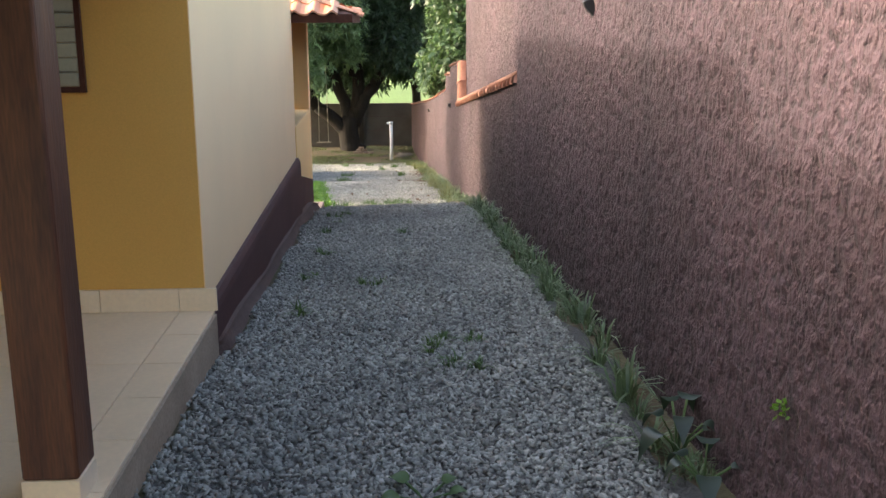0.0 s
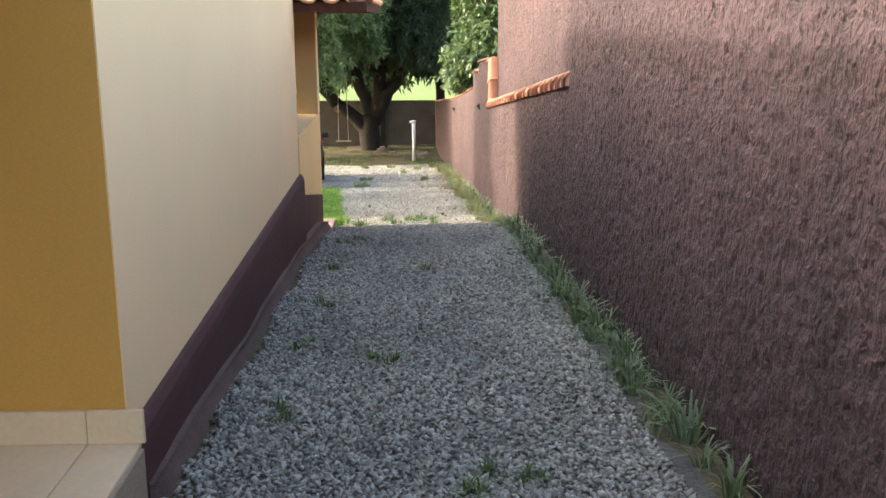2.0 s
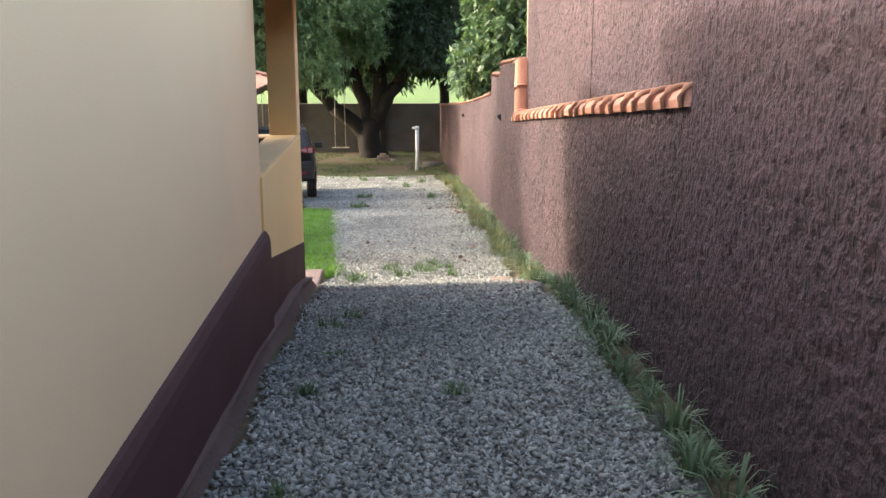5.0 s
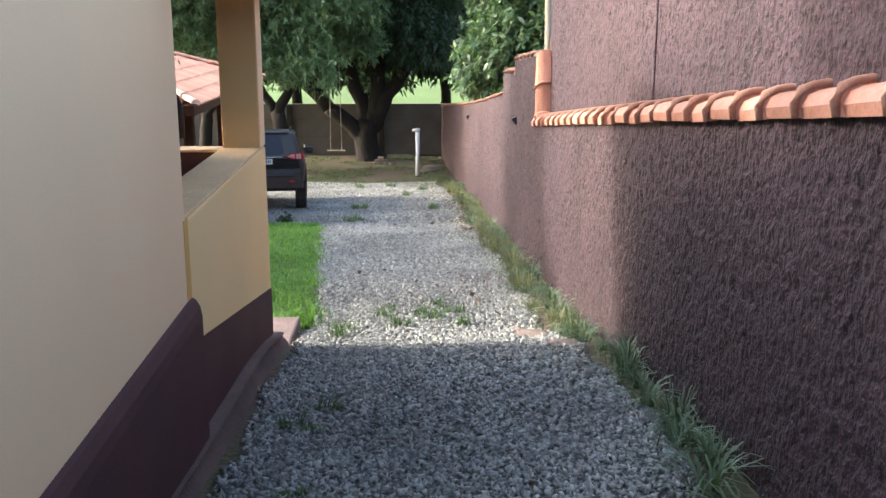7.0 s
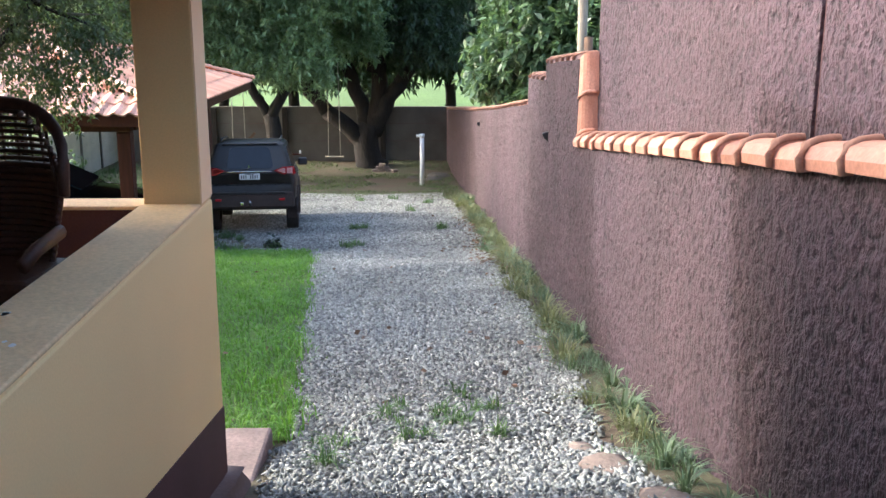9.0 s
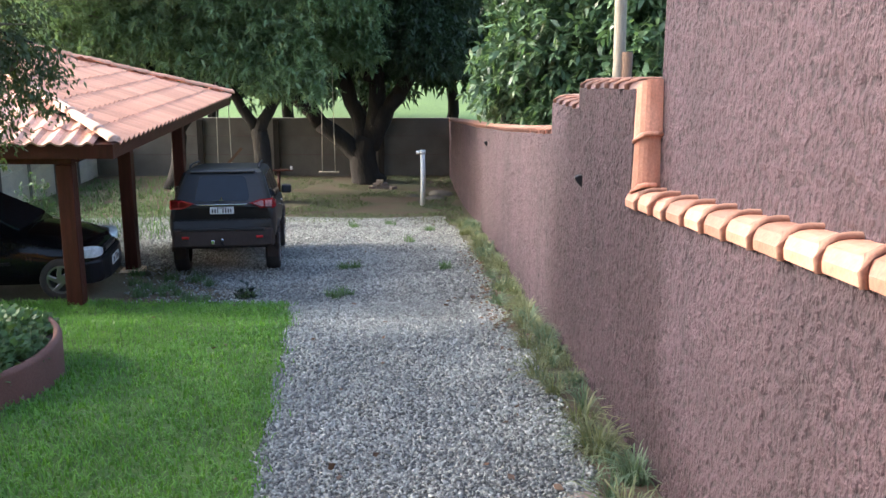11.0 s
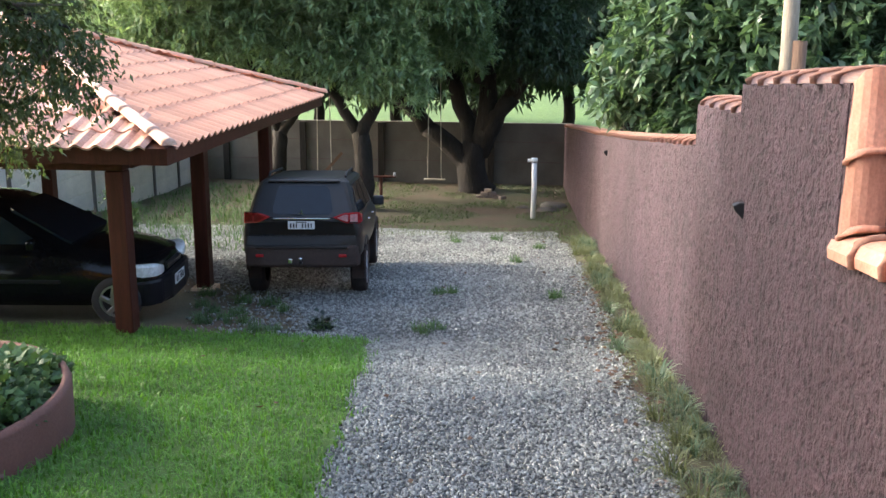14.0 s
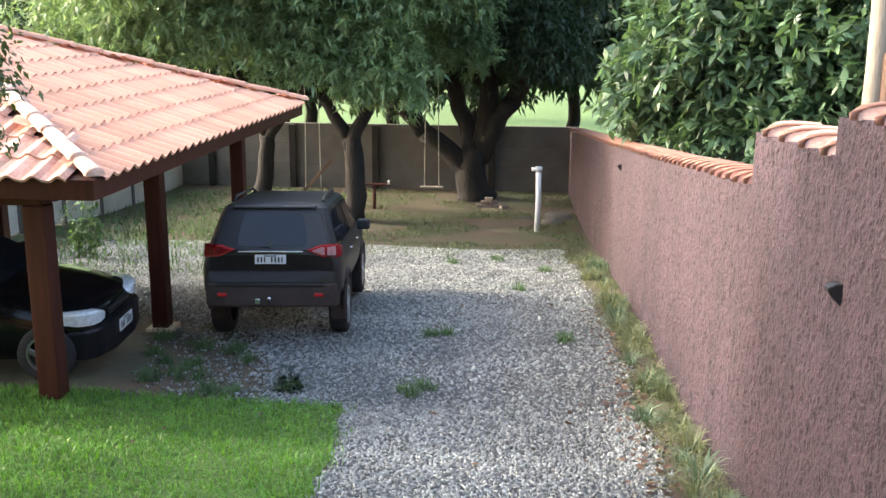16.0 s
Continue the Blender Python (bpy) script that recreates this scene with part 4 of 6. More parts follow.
def sedan(loc, rz):
    t = thing("black_hatchback", loc, "glossy black compact car parked under the carport", "car", rz=rz)
    st = []
    for y, w, zb, zt in ((0.0, 0.5, 0.34, 0.55), (0.02, 0.62, 0.3, 0.6), (0.12, 0.74, 0.26, 0.68), (0.4, 0.8, 0.22, 0.77), (0.8, 0.82, 0.22, 0.85), (1.1, 0.825, 0.22, 0.89), (2.2, 0.825, 0.22, 0.92), (3.2, 0.82, 0.24, 0.94), (3.7, 0.79, 0.28, 0.92), (3.85, 0.7, 0.36, 0.86)):
        st.append([(0.0, y, zb), (w - 0.06, y, zb), (w, y, zb + 0.12), (w + 0.005, y, zb + 0.3 if zb + 0.3 < zt - 0.1 else (zb + zt) / 2), (w - 0.02, y, zt - 0.09), (w - 0.09, y, zt - 0.02), (w * 0.6, y, zt + 0.01), (0.0, y, zt + 0.03)])
    loft("body", st, M_CARBLACK, t)
    rings = []
    for zz, hw, y0, y1 in ((0.86, 0.76, 0.92, 3.7), (0.95, 0.745, 1.05, 3.66), (1.15, 0.68, 1.42, 3.45), (1.33, 0.61, 1.78, 3.15), (1.4, 0.56, 1.98, 2.95), (1.425, 0.45, 2.15, 2.8)):
        rings.append([(-hw + 0.1, y0, zz), (hw - 0.1, y0, zz), (hw, y0 + 0.16, zz), (hw, y1 - 0.1, zz), (hw - 0.08, y1, zz), (-hw + 0.08, y1, zz), (-hw, y1 - 0.1, zz), (-hw, y0 + 0.16, zz)])
    bm = bmesh.new()
    R = [[bm.verts.new(p) for p in r] for r in rings]
    for a, b in zip(R, R[1:]):
        for i in range(8):
            bm.faces.new((a[i], a[(i + 1) % 8], b[(i + 1) % 8], b[i]))
    bm.faces.new(R[-1])
    part("cabin", bm, M_CARBLACK, t, "", True)
    pane("windscreen", [Vector((-0.66, 0.96, 0.9)), Vector((0.66, 0.96, 0.9)), Vector((0.52, 1.8, 1.34)), Vector((-0.52, 1.8, 1.34))], 0.0, 1.0, 0.06, 0.97, M_GLASS, t, 0.03, "tinted windscreen", 0.12)
    for s in (-1, 1):
        q = [Vector((s * 0.765, 1.15, 0.93)), Vector((s * 0.765, 3.45, 0.93)), Vector((s * 0.62, 2.95, 1.33)), Vector((s * 0.62, 1.85, 1.33))]
        if s < 0:
            q = [q[1], q[0], q[3], q[2]]
        for u0, u1 in ((0.05, 0.46), (0.5, 0.92)):
            if s < 0:
                u0, u1 = 1 - u1, 1 - u0
            pane("side_window", q, u0, u1, 0.06, 0.92, M_GLASS, t, 0.012, "tinted side window", 0.2)
        # head lamp
        hl = bmesh.new()
        strip = []
        for x, y, lo, hi in ((0.38, 0.03, 0.585, 0.6), (0.44, 0.015, 0.565, 0.64), (0.56, 0.02, 0.555, 0.675), (0.68, 0.07, 0.555, 0.695), (0.765, 0.17, 0.565, 0.705), (0.805, 0.3, 0.59, 0.7), (0.815, 0.42, 0.64, 0.68)):
            strip.append([hl.verts.new((s * (x + 0.006), y - 0.03, z)) for z in (lo, lo + 0.35 * (hi - lo), lo + 0.75 * (hi - lo), hi)] + [hl.verts.new((s * (x - 0.07), y + 0.07, hi))])
        for p, q in zip(strip, strip[1:]):
            for i in range(4):
                hl.faces.new((p[i], p[i + 1], q[i + 1], q[i]))
        part("head_lamp", hl, M_CLEARLAMP, t, "clear headlamp", True)
        box("side_mirror", 0.77 if s > 0 else -0.97, 0.97 if s > 0 else -0.77, 1.32, 1.42, 0.92, 1.04, M_CARBLACK, t, "", 0.03)
        box("side_moulding", s * 0.825 - 0.012, s * 0.825 + 0.012, 1.1, 2.9, 0.5, 0.545, M_NAVY, t, "", 0.006)
        box("door_handle", s * 0.815 - 0.014, s * 0.815 + 0.018, 2.05, 2.2, 0.76, 0.79, M_CHROME, t, "", 0.006)
        for wy in (0.47, 3.0):
            wheel(t, s * 0.74, wy, 0.29, 0.19, s)
    prism("bumper", [(-0.8, 0.42), (-0.76, 0.1), (-0.6, -0.03), (-0.3, -0.07), (0.3, -0.07), (0.6, -0.03), (0.76, 0.1), (0.8, 0.42)], "z", 0.2, 0.52, M_NAVY, t, "faded dark front bumper", 0.04)
    box("grille", -0.3, 0.3, -0.015, 0.03, 0.55, 0.63, M_BLACK, t, "", 0.01)
    box("grille_bar", -0.3, 0.3, -0.022, -0.01, 0.585, 0.6, M_CHROME, t, "", 0.003)
    plate(t, 0, -0.072, 0.4, 1)
    return t


suv((0, 0, 0), 0).matrix_basis = pose(-3.12, 26.78, float(gz(-3.3, 27.63)) + 0.07, -5.0, 0, 6.0) @ Matrix.Diagonal((0.885, 0.93, 0.93, 1))
sedan((-4.56, 25.95, float(gz(-5.5, 25.85)) + 0.06), 95.0)

# ---- foliage ----
def unit(v):
    return v / np.maximum(np.linalg.norm(v, axis=1, keepdims=True), 1e-9)


def leaves(name, P, D, length, width, material, parent=None, label="", droop=0.3):
    """One folded four-sided leaf at each place."""
    n = len(P)
    D = unit(D)
    L = (length * rng.uniform(0.7, 1.25, n))[:, None]
    W = L * width
    S = unit(np.cross(D, unit(rng.standard_normal((n, 3)) * 0.45 + [0, 0, 1])))
    U = np.cross(S, D)
    mid = P + D * L * 0.45
    tip = P + D * L - np.array([0, 0, 1.0]) * L * droop
    v = np.stack([P, mid + S * W - U * W * 0.25, tip, mid - S * W - U * W * 0.25], 1).reshape(-1, 3)
    b = np.arange(n) * 4
    f = np.concatenate([np.stack([b, b + 1, b + 2], -1), np.stack([b, b + 2, b + 3], -1)])
    return big_mesh(name, v, f, material, parent, label)


def sprays(clusters, per, m, spread, down=0.3, whorl=0.0):
    """Twig ends on the shells of uneven clumps, and leaf directions round each."""
    Ps, Ds = [], []
    for (cx, cy, cz), (rx, ry, rz), dens in clusters:
        n = int(per * dens)
        d = unit(rng.standard_normal((n, 3)))
        d[:, 2] = np.where(d[:, 2] < -0.6, -d[:, 2], d[:, 2])
        bumps = 0.75 + 0.3 * np.sin(3.1 * d[:, :1] + cx) * np.sin(2.7 * d[:, 1:2] + cy) + 0.2 * rng.standard_normal((n, 1))
        base = np.array([cx, cy, cz]) + d * bumps * np.array([rx, ry, rz])
        ax = unit(d + 0.6 * rng.standard_normal((n, 3)) + [0, 0, -down])
        for _ in range(m):
            k = rng.uniform(0, 1, (n, 1))
            if whorl:
                k = 1 - whorl * k
            Ps.append(base + ax * k * spread + 0.03 * rng.standard_normal((n, 3)))
            Ds.append(ax * (0.55 if whorl else 0.8) + 0.9 * rng.standard_normal((n, 3)) + [0, 0, -down])
    return np.concatenate(Ps), np.concatenate(Ds)


def limb_data(a, b, r0, r1, bend=0.15, n=7):
    a, b = Vector(a), Vector(b)
    k = Vector((crng.uniform(-1, 1), crng.uniform(-1, 1), crng.uniform(-0.3, 0.6))) * bend * (b - a).length
    pts, rad = [], []
    for i in range(n):
        u = i / (n - 1)
        pts.append(a.lerp(b, u) + k * math.sin(math.pi * u) + Vector((crng.uniform(-1, 1), crng.uniform(-1, 1), 0)) * 0.02 * (b - a).length)
        rad.append(r0 + (r1 - r0) * u)
    return pts, rad


def tree(base, label, limbs, clusters, material, per=420, m=8, spread=0.35, size=0.16, width=0.16, droop=0.35, down=0.3, whorl=0.0):
    t = thing("tree", base, label, "tree")
    inv = Vector(base)
    for i, (a, b, r0, r1) in enumerate(limbs):
        pts, rad = limb_data(Vector(a) - inv, Vector(b) - inv, r0, r1, 0.08 if i == 0 else 0.14)
        if i == 0:
            rad[0] *= 1.35
            tube("trunk", pts, rad, M_BARK, t, "", 12)
        else:
            tube("limb", pts, rad, M_BARK, t, "", 7)
    P, D = sprays(clusters, per, m, spread, down, whorl)
    leaves("crown", P - np.array(base), D, size, width, material, t, "", droop)["kind"] = "stuff"
    # twigs that carry the outer leaves
    vs, fs = [], []
    for (cx, cy, cz), (rx, ry, rz), dens in clusters:
        for _ in range(int(7 * dens)):
            d = Vector((crng.gauss(0, 1), crng.gauss(0, 1), crng.gauss(0, 0.7))).normalized()
            e = Vector((cx + d.x * rx * 0.95, cy + d.y * ry * 0.95, cz + d.z * rz * 0.95)) - inv
            c0 = Vector((cx, cy, cz)) - inv + Vector((d.x * rx, d.y * ry, d.z * rz)) * 0.2
            p, r = limb_data(c0, e, 0.03, 0.006, 0.12, 4)
            v2, f2 = tube_data(p, r, 4, False)
            fs += [tuple(len(vs) + i for i in f) for f in f2]
            vs += v2
    obj("twig_spray", vs, fs, M_TWIG, t, "thin pale twigs", True)["kind"] = "stuff"
    return t


G = lambda x, y: float(gz(x, y)) - 0.05
# slender forked tree behind the SUV
tree((-4.6, 40.0, G(-4.6, 40.0)), "forked tree with drooping narrow leaves in the yard", [
    ((-4.65, 40, G(-4.6, 40)), (-4.65, 40, -1.3), 0.27, 0.23), ((-4.65, 40, -1.45), (-5.7, 39.8, 0.3), 0.17, 0.1), ((-5.7, 39.8, 0.3), (-7.4, 39.0, 1.6), 0.1, 0.04), ((-4.65, 40, -1.45), (-4.0, 40, -0.3), 0.19, 0.14), ((-4.0, 40, -0.3), (-3.4, 39.4, 1.4), 0.14, 0.06), ((-4.3, 40, -0.8), (-4.6, 38.8, 2.2), 0.13, 0.05), ((-4.05, 40, -0.4), (-3.3, 39.9, -0.2), 0.07, 0.03), ((-3.4, 39.4, 1.4), (-2.2, 40.6, 2.0), 0.06, 0.02)],
    [((-6.6, 38.6, 1.5), (2.0, 1.6, 1.1), 1.3), ((-4.6, 38.4, 1.0), (1.7, 1.4, 1.2), 1.2), ((-3.6, 38.0, 0.4), (0.9, 0.9, 1.0), 0.8), ((-5.6, 38.0, 3.0), (2.6, 2.0, 1.3), 1.5), ((-8.6, 37.5, 1.9), (1.8, 1.5, 1.0), 1.0), ((-3.2, 38.6, 2.6), (1.6, 1.5, 1.3), 1.1), ((-8.4, 36.6, 3.2), (2.2, 1.6, 1.0), 1.1), ((-6.6, 39.5, 4.6), (3.4, 2.4, 1.2), 1.2), ((-5.4, 38.2, 2.0), (2.2, 1.6, 1.1), 1.2), ((-10.4, 38.5, 1.0), (1.8, 1.5, 1.2), 1.0), ((-4.2, 39.2, 3.8), (1.8, 1.6, 1.2), 1.0), ((-2.1, 40.8, 1.1), (0.65, 0.6, 0.9), 0.8), ((-2.3, 40.4, 2.3), (1.0, 0.8, 0.8), 0.8)],
    M_LEAF_A, 1000, 10, 0.36, 0.2, 0.13, 0.2, 0.12, 0.2)
# large old tree before the back wall
bt = (-1.8, 44.6, G(-1.8, 44.6))
tree(bt, "large old tree with a thick dark forking trunk and swing ropes", [
    (bt, (-1.85, 44.6, -2.1), 0.5, 0.4), ((-2.0, 44.5, -2.9), (-3.3, 44.4, -1.6), 0.34, 0.27), ((-3.3, 44.4, -1.6), (-5.2, 44.0, 0.1), 0.27, 0.16), ((-5.2, 44.0, 0.1), (-7.2, 43.2, 1.6), 0.16, 0.07),
    ((-1.9, 44.6, -2.4), (-2.9, 44.5, 0.6), 0.32, 0.2), ((-1.8, 44.6, -2.4), (-1.7, 44.4, 1.2), 0.36, 0.22), ((-1.7, 44.6, -2.4), (-0.7, 44.4, -0.6), 0.34, 0.26), ((-0.7, 44.4, -0.6), (0.5, 44.0, 1.4), 0.26, 0.12),
    ((-2.9, 44.5, 0.6), (-3.4, 43.8, 3.0), 0.2, 0.09), ((-1.75, 44.4, -0.2), (-1.1, 44.2, 1.6), 0.22, 0.12), ((-3.4, 44.4, -1.5), (-3.9, 44.0, 0.6), 0.16, 0.08)],
    [((-2.2, 44.2, 3.2), (2.6, 2.0, 1.6), 1.2), ((-0.2, 43.6, 1.5), (1.3, 1.2, 1.2), 1.1), ((0.3, 43.2, 0.6), (0.8, 0.8, 0.7), 0.7), ((-4.6, 43.6, 2.3), (1.8, 1.6, 1.4), 1.2), ((-0.6, 45.0, 4.6), (2.6, 2.2, 1.6), 1.2), ((-5.4, 44.6, 5.0), (3.0, 2.2, 1.5), 1.2),
     ((-2.4, 43.4, 1.5), (1.3, 1.0, 0.9), 1.0), ((-2.2, 45.2, 1.0), (2.2, 0.6, 1.4), 2.2), ((0.6, 44.6, 2.8), (1.4, 1.3, 1.4), 1.0), ((-3.8, 45.3, 0.8), (1.8, 0.6, 1.3), 2.0), ((-2.0, 42.8, 3.4), (2.0, 1.4, 1.2), 1.0), ((-6.5, 43.5, 6.2), (4.5, 3.6, 1.0), 3.0),
     ((-0.8, 43.0, 6.4), (4.0, 3.6, 1.0), 3.0), ((-9.5, 42.5, 4.6), (3.2, 3.4, 1.0), 2.0), ((-0.2, 45.4, 0.9), (1.2, 0.5, 1.2), 1.2), ((-5.8, 45.0, 1.4), (1.8, 0.8, 1.3), 1.6), ((-7.6, 44.8, 1.5), (1.6, 1.0, 1.4), 1.2)],
    M_LEAF_OLD, 760, 9, 0.42, 0.2, 0.14, 0.32, 0.3, 0.4)
# leaning tree behind the carport
bb = (-7.9, 43.2, G(-7.9, 43.2))
tree(bb, "leaning dark-trunked tree behind the carport", [
    (bb, (-7.6, 43.1, -1.6), 0.26, 0.2), ((-7.6, 43.1, -1.7), (-6.6, 42.8, -0.5), 0.17, 0.1), ((-6.6, 42.8, -0.5), (-5.8, 42.4, 1.2), 0.1, 0.05), ((-7.6, 43.1, -1.7), (-8.6, 42.8, 0.8), 0.15, 0.06)],
    [((-8.6, 42.4, 1.0), (1.6, 1.2, 1.0), 1.0), ((-6.6, 42.0, 1.4), (1.4, 1.1, 1.0), 1.0), ((-10.2, 42.0, 1.2), (1.6, 1.3, 1.2), 1.0), ((-8.2, 42.0, 2.6), (2.0, 1.5, 1.1), 1.0)],
    M_LEAF_A, 500, 9, 0.42, 0.2, 0.13, 0.32, 0.35, 0.3)
# broad-leaved tree behind the boundary wall
rt = (4.6, 33.5, G(4.6, 33.5))
tree(rt, "dense broad-leaved tree with glossy leaves behind the wall", [
    (rt, (4.5, 33.5, 0.4), 0.3, 0.22), ((4.5, 33.5, 0.2), (2.6, 32.5, 2.0), 0.14, 0.06), ((4.5, 33.5, 0.3), (6.2, 32.6, 2.6), 0.14, 0.06), ((4.5, 33.5, 0.4), (4.4, 33.0, 3.6), 0.18, 0.06)],
    [((2.6, 32.0, 1.1), (1.4, 1.5, 1.2), 1.2), ((1.9, 32.8, 0.3), (0.9, 1.2, 0.8), 0.8), ((4.0, 31.4, 1.4), (1.5, 1.4, 1.3), 1.2), ((5.6, 31.0, 1.6), (1.5, 1.4, 1.4), 1.2), ((3.2, 32.2, 2.8), (1.8, 1.6, 1.2), 1.2), ((5.2, 31.8, 3.2), (2.0, 1.6, 1.2), 1.2), ((7.4, 31.0, 2.2), (1.8, 1.5, 1.6), 1.2), ((3.6, 31.4, 0.2), (1.6, 1.2, 0.9), 1.0), ((5.8, 30.6, 0.2), (1.6, 1.2, 0.9), 1.0), ((2.6, 33.0, 4.2), (2.0, 1.8, 1.2), 1.0), ((5.4, 32.4, 4.8), (2.6, 1.8, 1.2), 1.0), ((7.8, 30.2, 0.4), (1.6, 1.4, 1.0), 0.9)],
    M_LEAF_B, 700, 9, 0.26, 0.235, 0.2, 0.18, 0.1, 0.2)
# fine-leaved tree that hangs over the carport roof
lt = (-6.9, 22.3, G(-6.9, 22.3))
tree(lt, "fine-leaved tree arching over the carport roof", [
    (lt, (-6.6, 22.4, 0.6), 0.16, 0.12), ((-6.6, 22.4, 0.5), (-5.0, 22.9, 2.1), 0.08, 0.03), ((-6.6, 22.4, 0.6), (-6.2, 22.8, 3.0), 0.1, 0.04), ((-5.2, 22.8, 1.9), (-4.3, 23.1, 1.5), 0.03, 0.015)],
    [((-4.95, 23.0, 1.7), (0.75, 0.6, 0.6), 1.0), ((-4.62, 23.1, 1.15), (0.42, 0.45, 0.5), 0.7), ((-5.9, 22.8, 2.3), (1.3, 0.9, 0.9), 1.2), ((-5.8, 22.8, 1.2), (0.9, 0.7, 0.6), 0.9), ((-4.9, 22.9, 2.6), (1.1, 0.9, 0.6), 1.0), ((-7.2, 22.4, 1.9), (1.2, 1.0, 1.0), 0.8), ((-5.1, 23.1, 0.55), (0.35, 0.35, 0.4), 0.3), ((-5.9, 22.9, 0.2), (0.3, 0.3, 0.5), 0.2)],
    M_LEAF_C, 420, 13, 0.32, 0.062, 0.26, 0.25, 0.5)
# unseen garden tree on the open side of the lawn, added to cast shade
st_ = (-7.6, 18.2, G(-7.6, 18.2))
tree(st_, "unseen garden tree added to shade the lawn and the wall", [(st_, (-7.5, 18.2, 0.6), 0.2, 0.15), ((-7.5, 18.6, 0.5), (-7.4, 17.0, 2.4), 0.1, 0.04), ((-7.5, 18.6, 0.5), (-7.3, 19.8, 2.8), 0.11, 0.04), ((-7.5, 18.6, 0.6), (-8.2, 18.4, 3.0), 0.1, 0.04)],
     [((-7.4, 17.4, 1.5), (0.9, 0.9, 0.9), 0.8), ((-7.3, 18.7, 1.9), (1.0, 1.0, 1.1), 0.9), ((-7.4, 20.0, 1.6), (0.9, 1.0, 1.0), 0.8), ((-7.6, 18.6, 0.4), (0.8, 1.2, 0.6), 0.5), ((-7.5, 20.6, 3.2), (1.1, 0.8, 1.1), 0.9), ((-7.6, 21.6, 4.0), (1.2, 0.8, 1.0), 0.9), ((-8.4, 18.2, 2.6), (0.9, 1.2, 0.8), 0.7), ((-7.6, 20.8, 4.5), (1.1, 0.8, 0.9), 2.4), ((-7.8, 21.6, 4.8), (1.0, 0.6, 1.0), 2.4), ((-7.8, 22.3, 4.7), (1.0, 0.55, 1.1), 2.4), ((-7.5, 20.3, 3.9), (1.0, 0.7, 0.8), 0.9), ((-7.2, 19.2, 2.5), (0.9, 0.9, 0.7), 0.8)], M_LEAF_D, 380, 8, 0.4, 0.25, 0.26, 0.3, 0.3)
# woods beyond the back wall
for i, (x, y, s) in enumerate(((-12.5, 51.5, 0.9), (-8.5, 52.5, 0.85), (-5.6, 54, 0.95), (-2.2, 52, 0.85), (1.2, 54, 0.95), (6.5, 48, 0.9), (-16, 58, 1.2), (-9.5, 53, 1.0), (4.0, 56, 1.2), (10, 44, 1.2), (15, 52, 1.4), (-22, 60, 1.3), (12.5, 36, 1.0), (-3, 66, 1.3))):
    g = G(x, y)
    tree((x, y, g), "tall leafy tree beyond the yard", [((x, y, g), (x, y, g + 3.2 * s), 0.3 * s, 0.22 * s), ((x, y, g + 2.8 * s), (x - 1.6 * s, y, g + 5 * s), 0.15 * s, 0.06), ((x, y, g + 2.8 * s), (x + 1.6 * s, y - 0.4, g + 5 * s), 0.15 * s, 0.06)],
         [((x - 1.6 * s, y - 0.6, g + 4.6 * s), (2.2 * s, 1.8 * s, 1.6 * s), 1), ((x + 1.7 * s, y - 0.5, g + 4.9 * s), (2.2 * s, 1.8 * s, 1.6 * s), 1), ((x, y, g + 6.8 * s), (2.8 * s, 2.2 * s, 1.8 * s), 1.2), ((x, y - 0.8, g + 3.6 * s), (1.9 * s, 1.6 * s, 1.0 * s), 0.7)], M_LEAF_D, 420, 7, 0.55, 0.34, 0.2, 0.3, 0.3)

# ---- clay copings on the boundary wall ----
CAP = [(-0.135, -0.035), (-0.137, 0.012), (-0.1, 0.06), (-0.05, 0.078), (0.0, 0.085), (0.085, 0.085), (0.16, 0.08), (0.17, -0.02)]


def cap_bm(l=0.37):
    """An angular clay ridge tile, narrower at its upper end; runs along +y."""
    bm = bmesh.new()
    rows = []
    for y, k, dz in ((0.0, 1.04, 0.004), (0.03, 1.02, 0.002), (l + 0.02, 0.93, -0.006)):
        rows.append([bm.verts.new((x * k, y + 0.075 * max(0.0, z) / 0.085, z * k + dz)) for x, z in CAP])
    for a, b in zip(rows, rows[1:]):
        for i in range(len(CAP) - 1):
            bm.faces.new((a[i], a[i + 1], b[i + 1], b[i]))
    bm.faces.new(rows[0][::-1])
    bm.faces.new(rows[-1])
    return bm


def bead_bm():
    """The rounded lip over the joint between two ridge tiles."""
    bm = bmesh.new()
    vs, fs = tube_data([(x * 1.06, 0.005 + 0.075 * max(0.0, z) / 0.085, z * 1.08 + 0.006) for x, z in CAP[:-1]], [0.015, 0.019, 0.02, 0.018, 0.018, 0.017, 0.015], 7)
    vv = [bm.verts.new(v) for v in vs]
    for f in fs:
        bm.faces.new([vv[i] for i in f])
    return bm


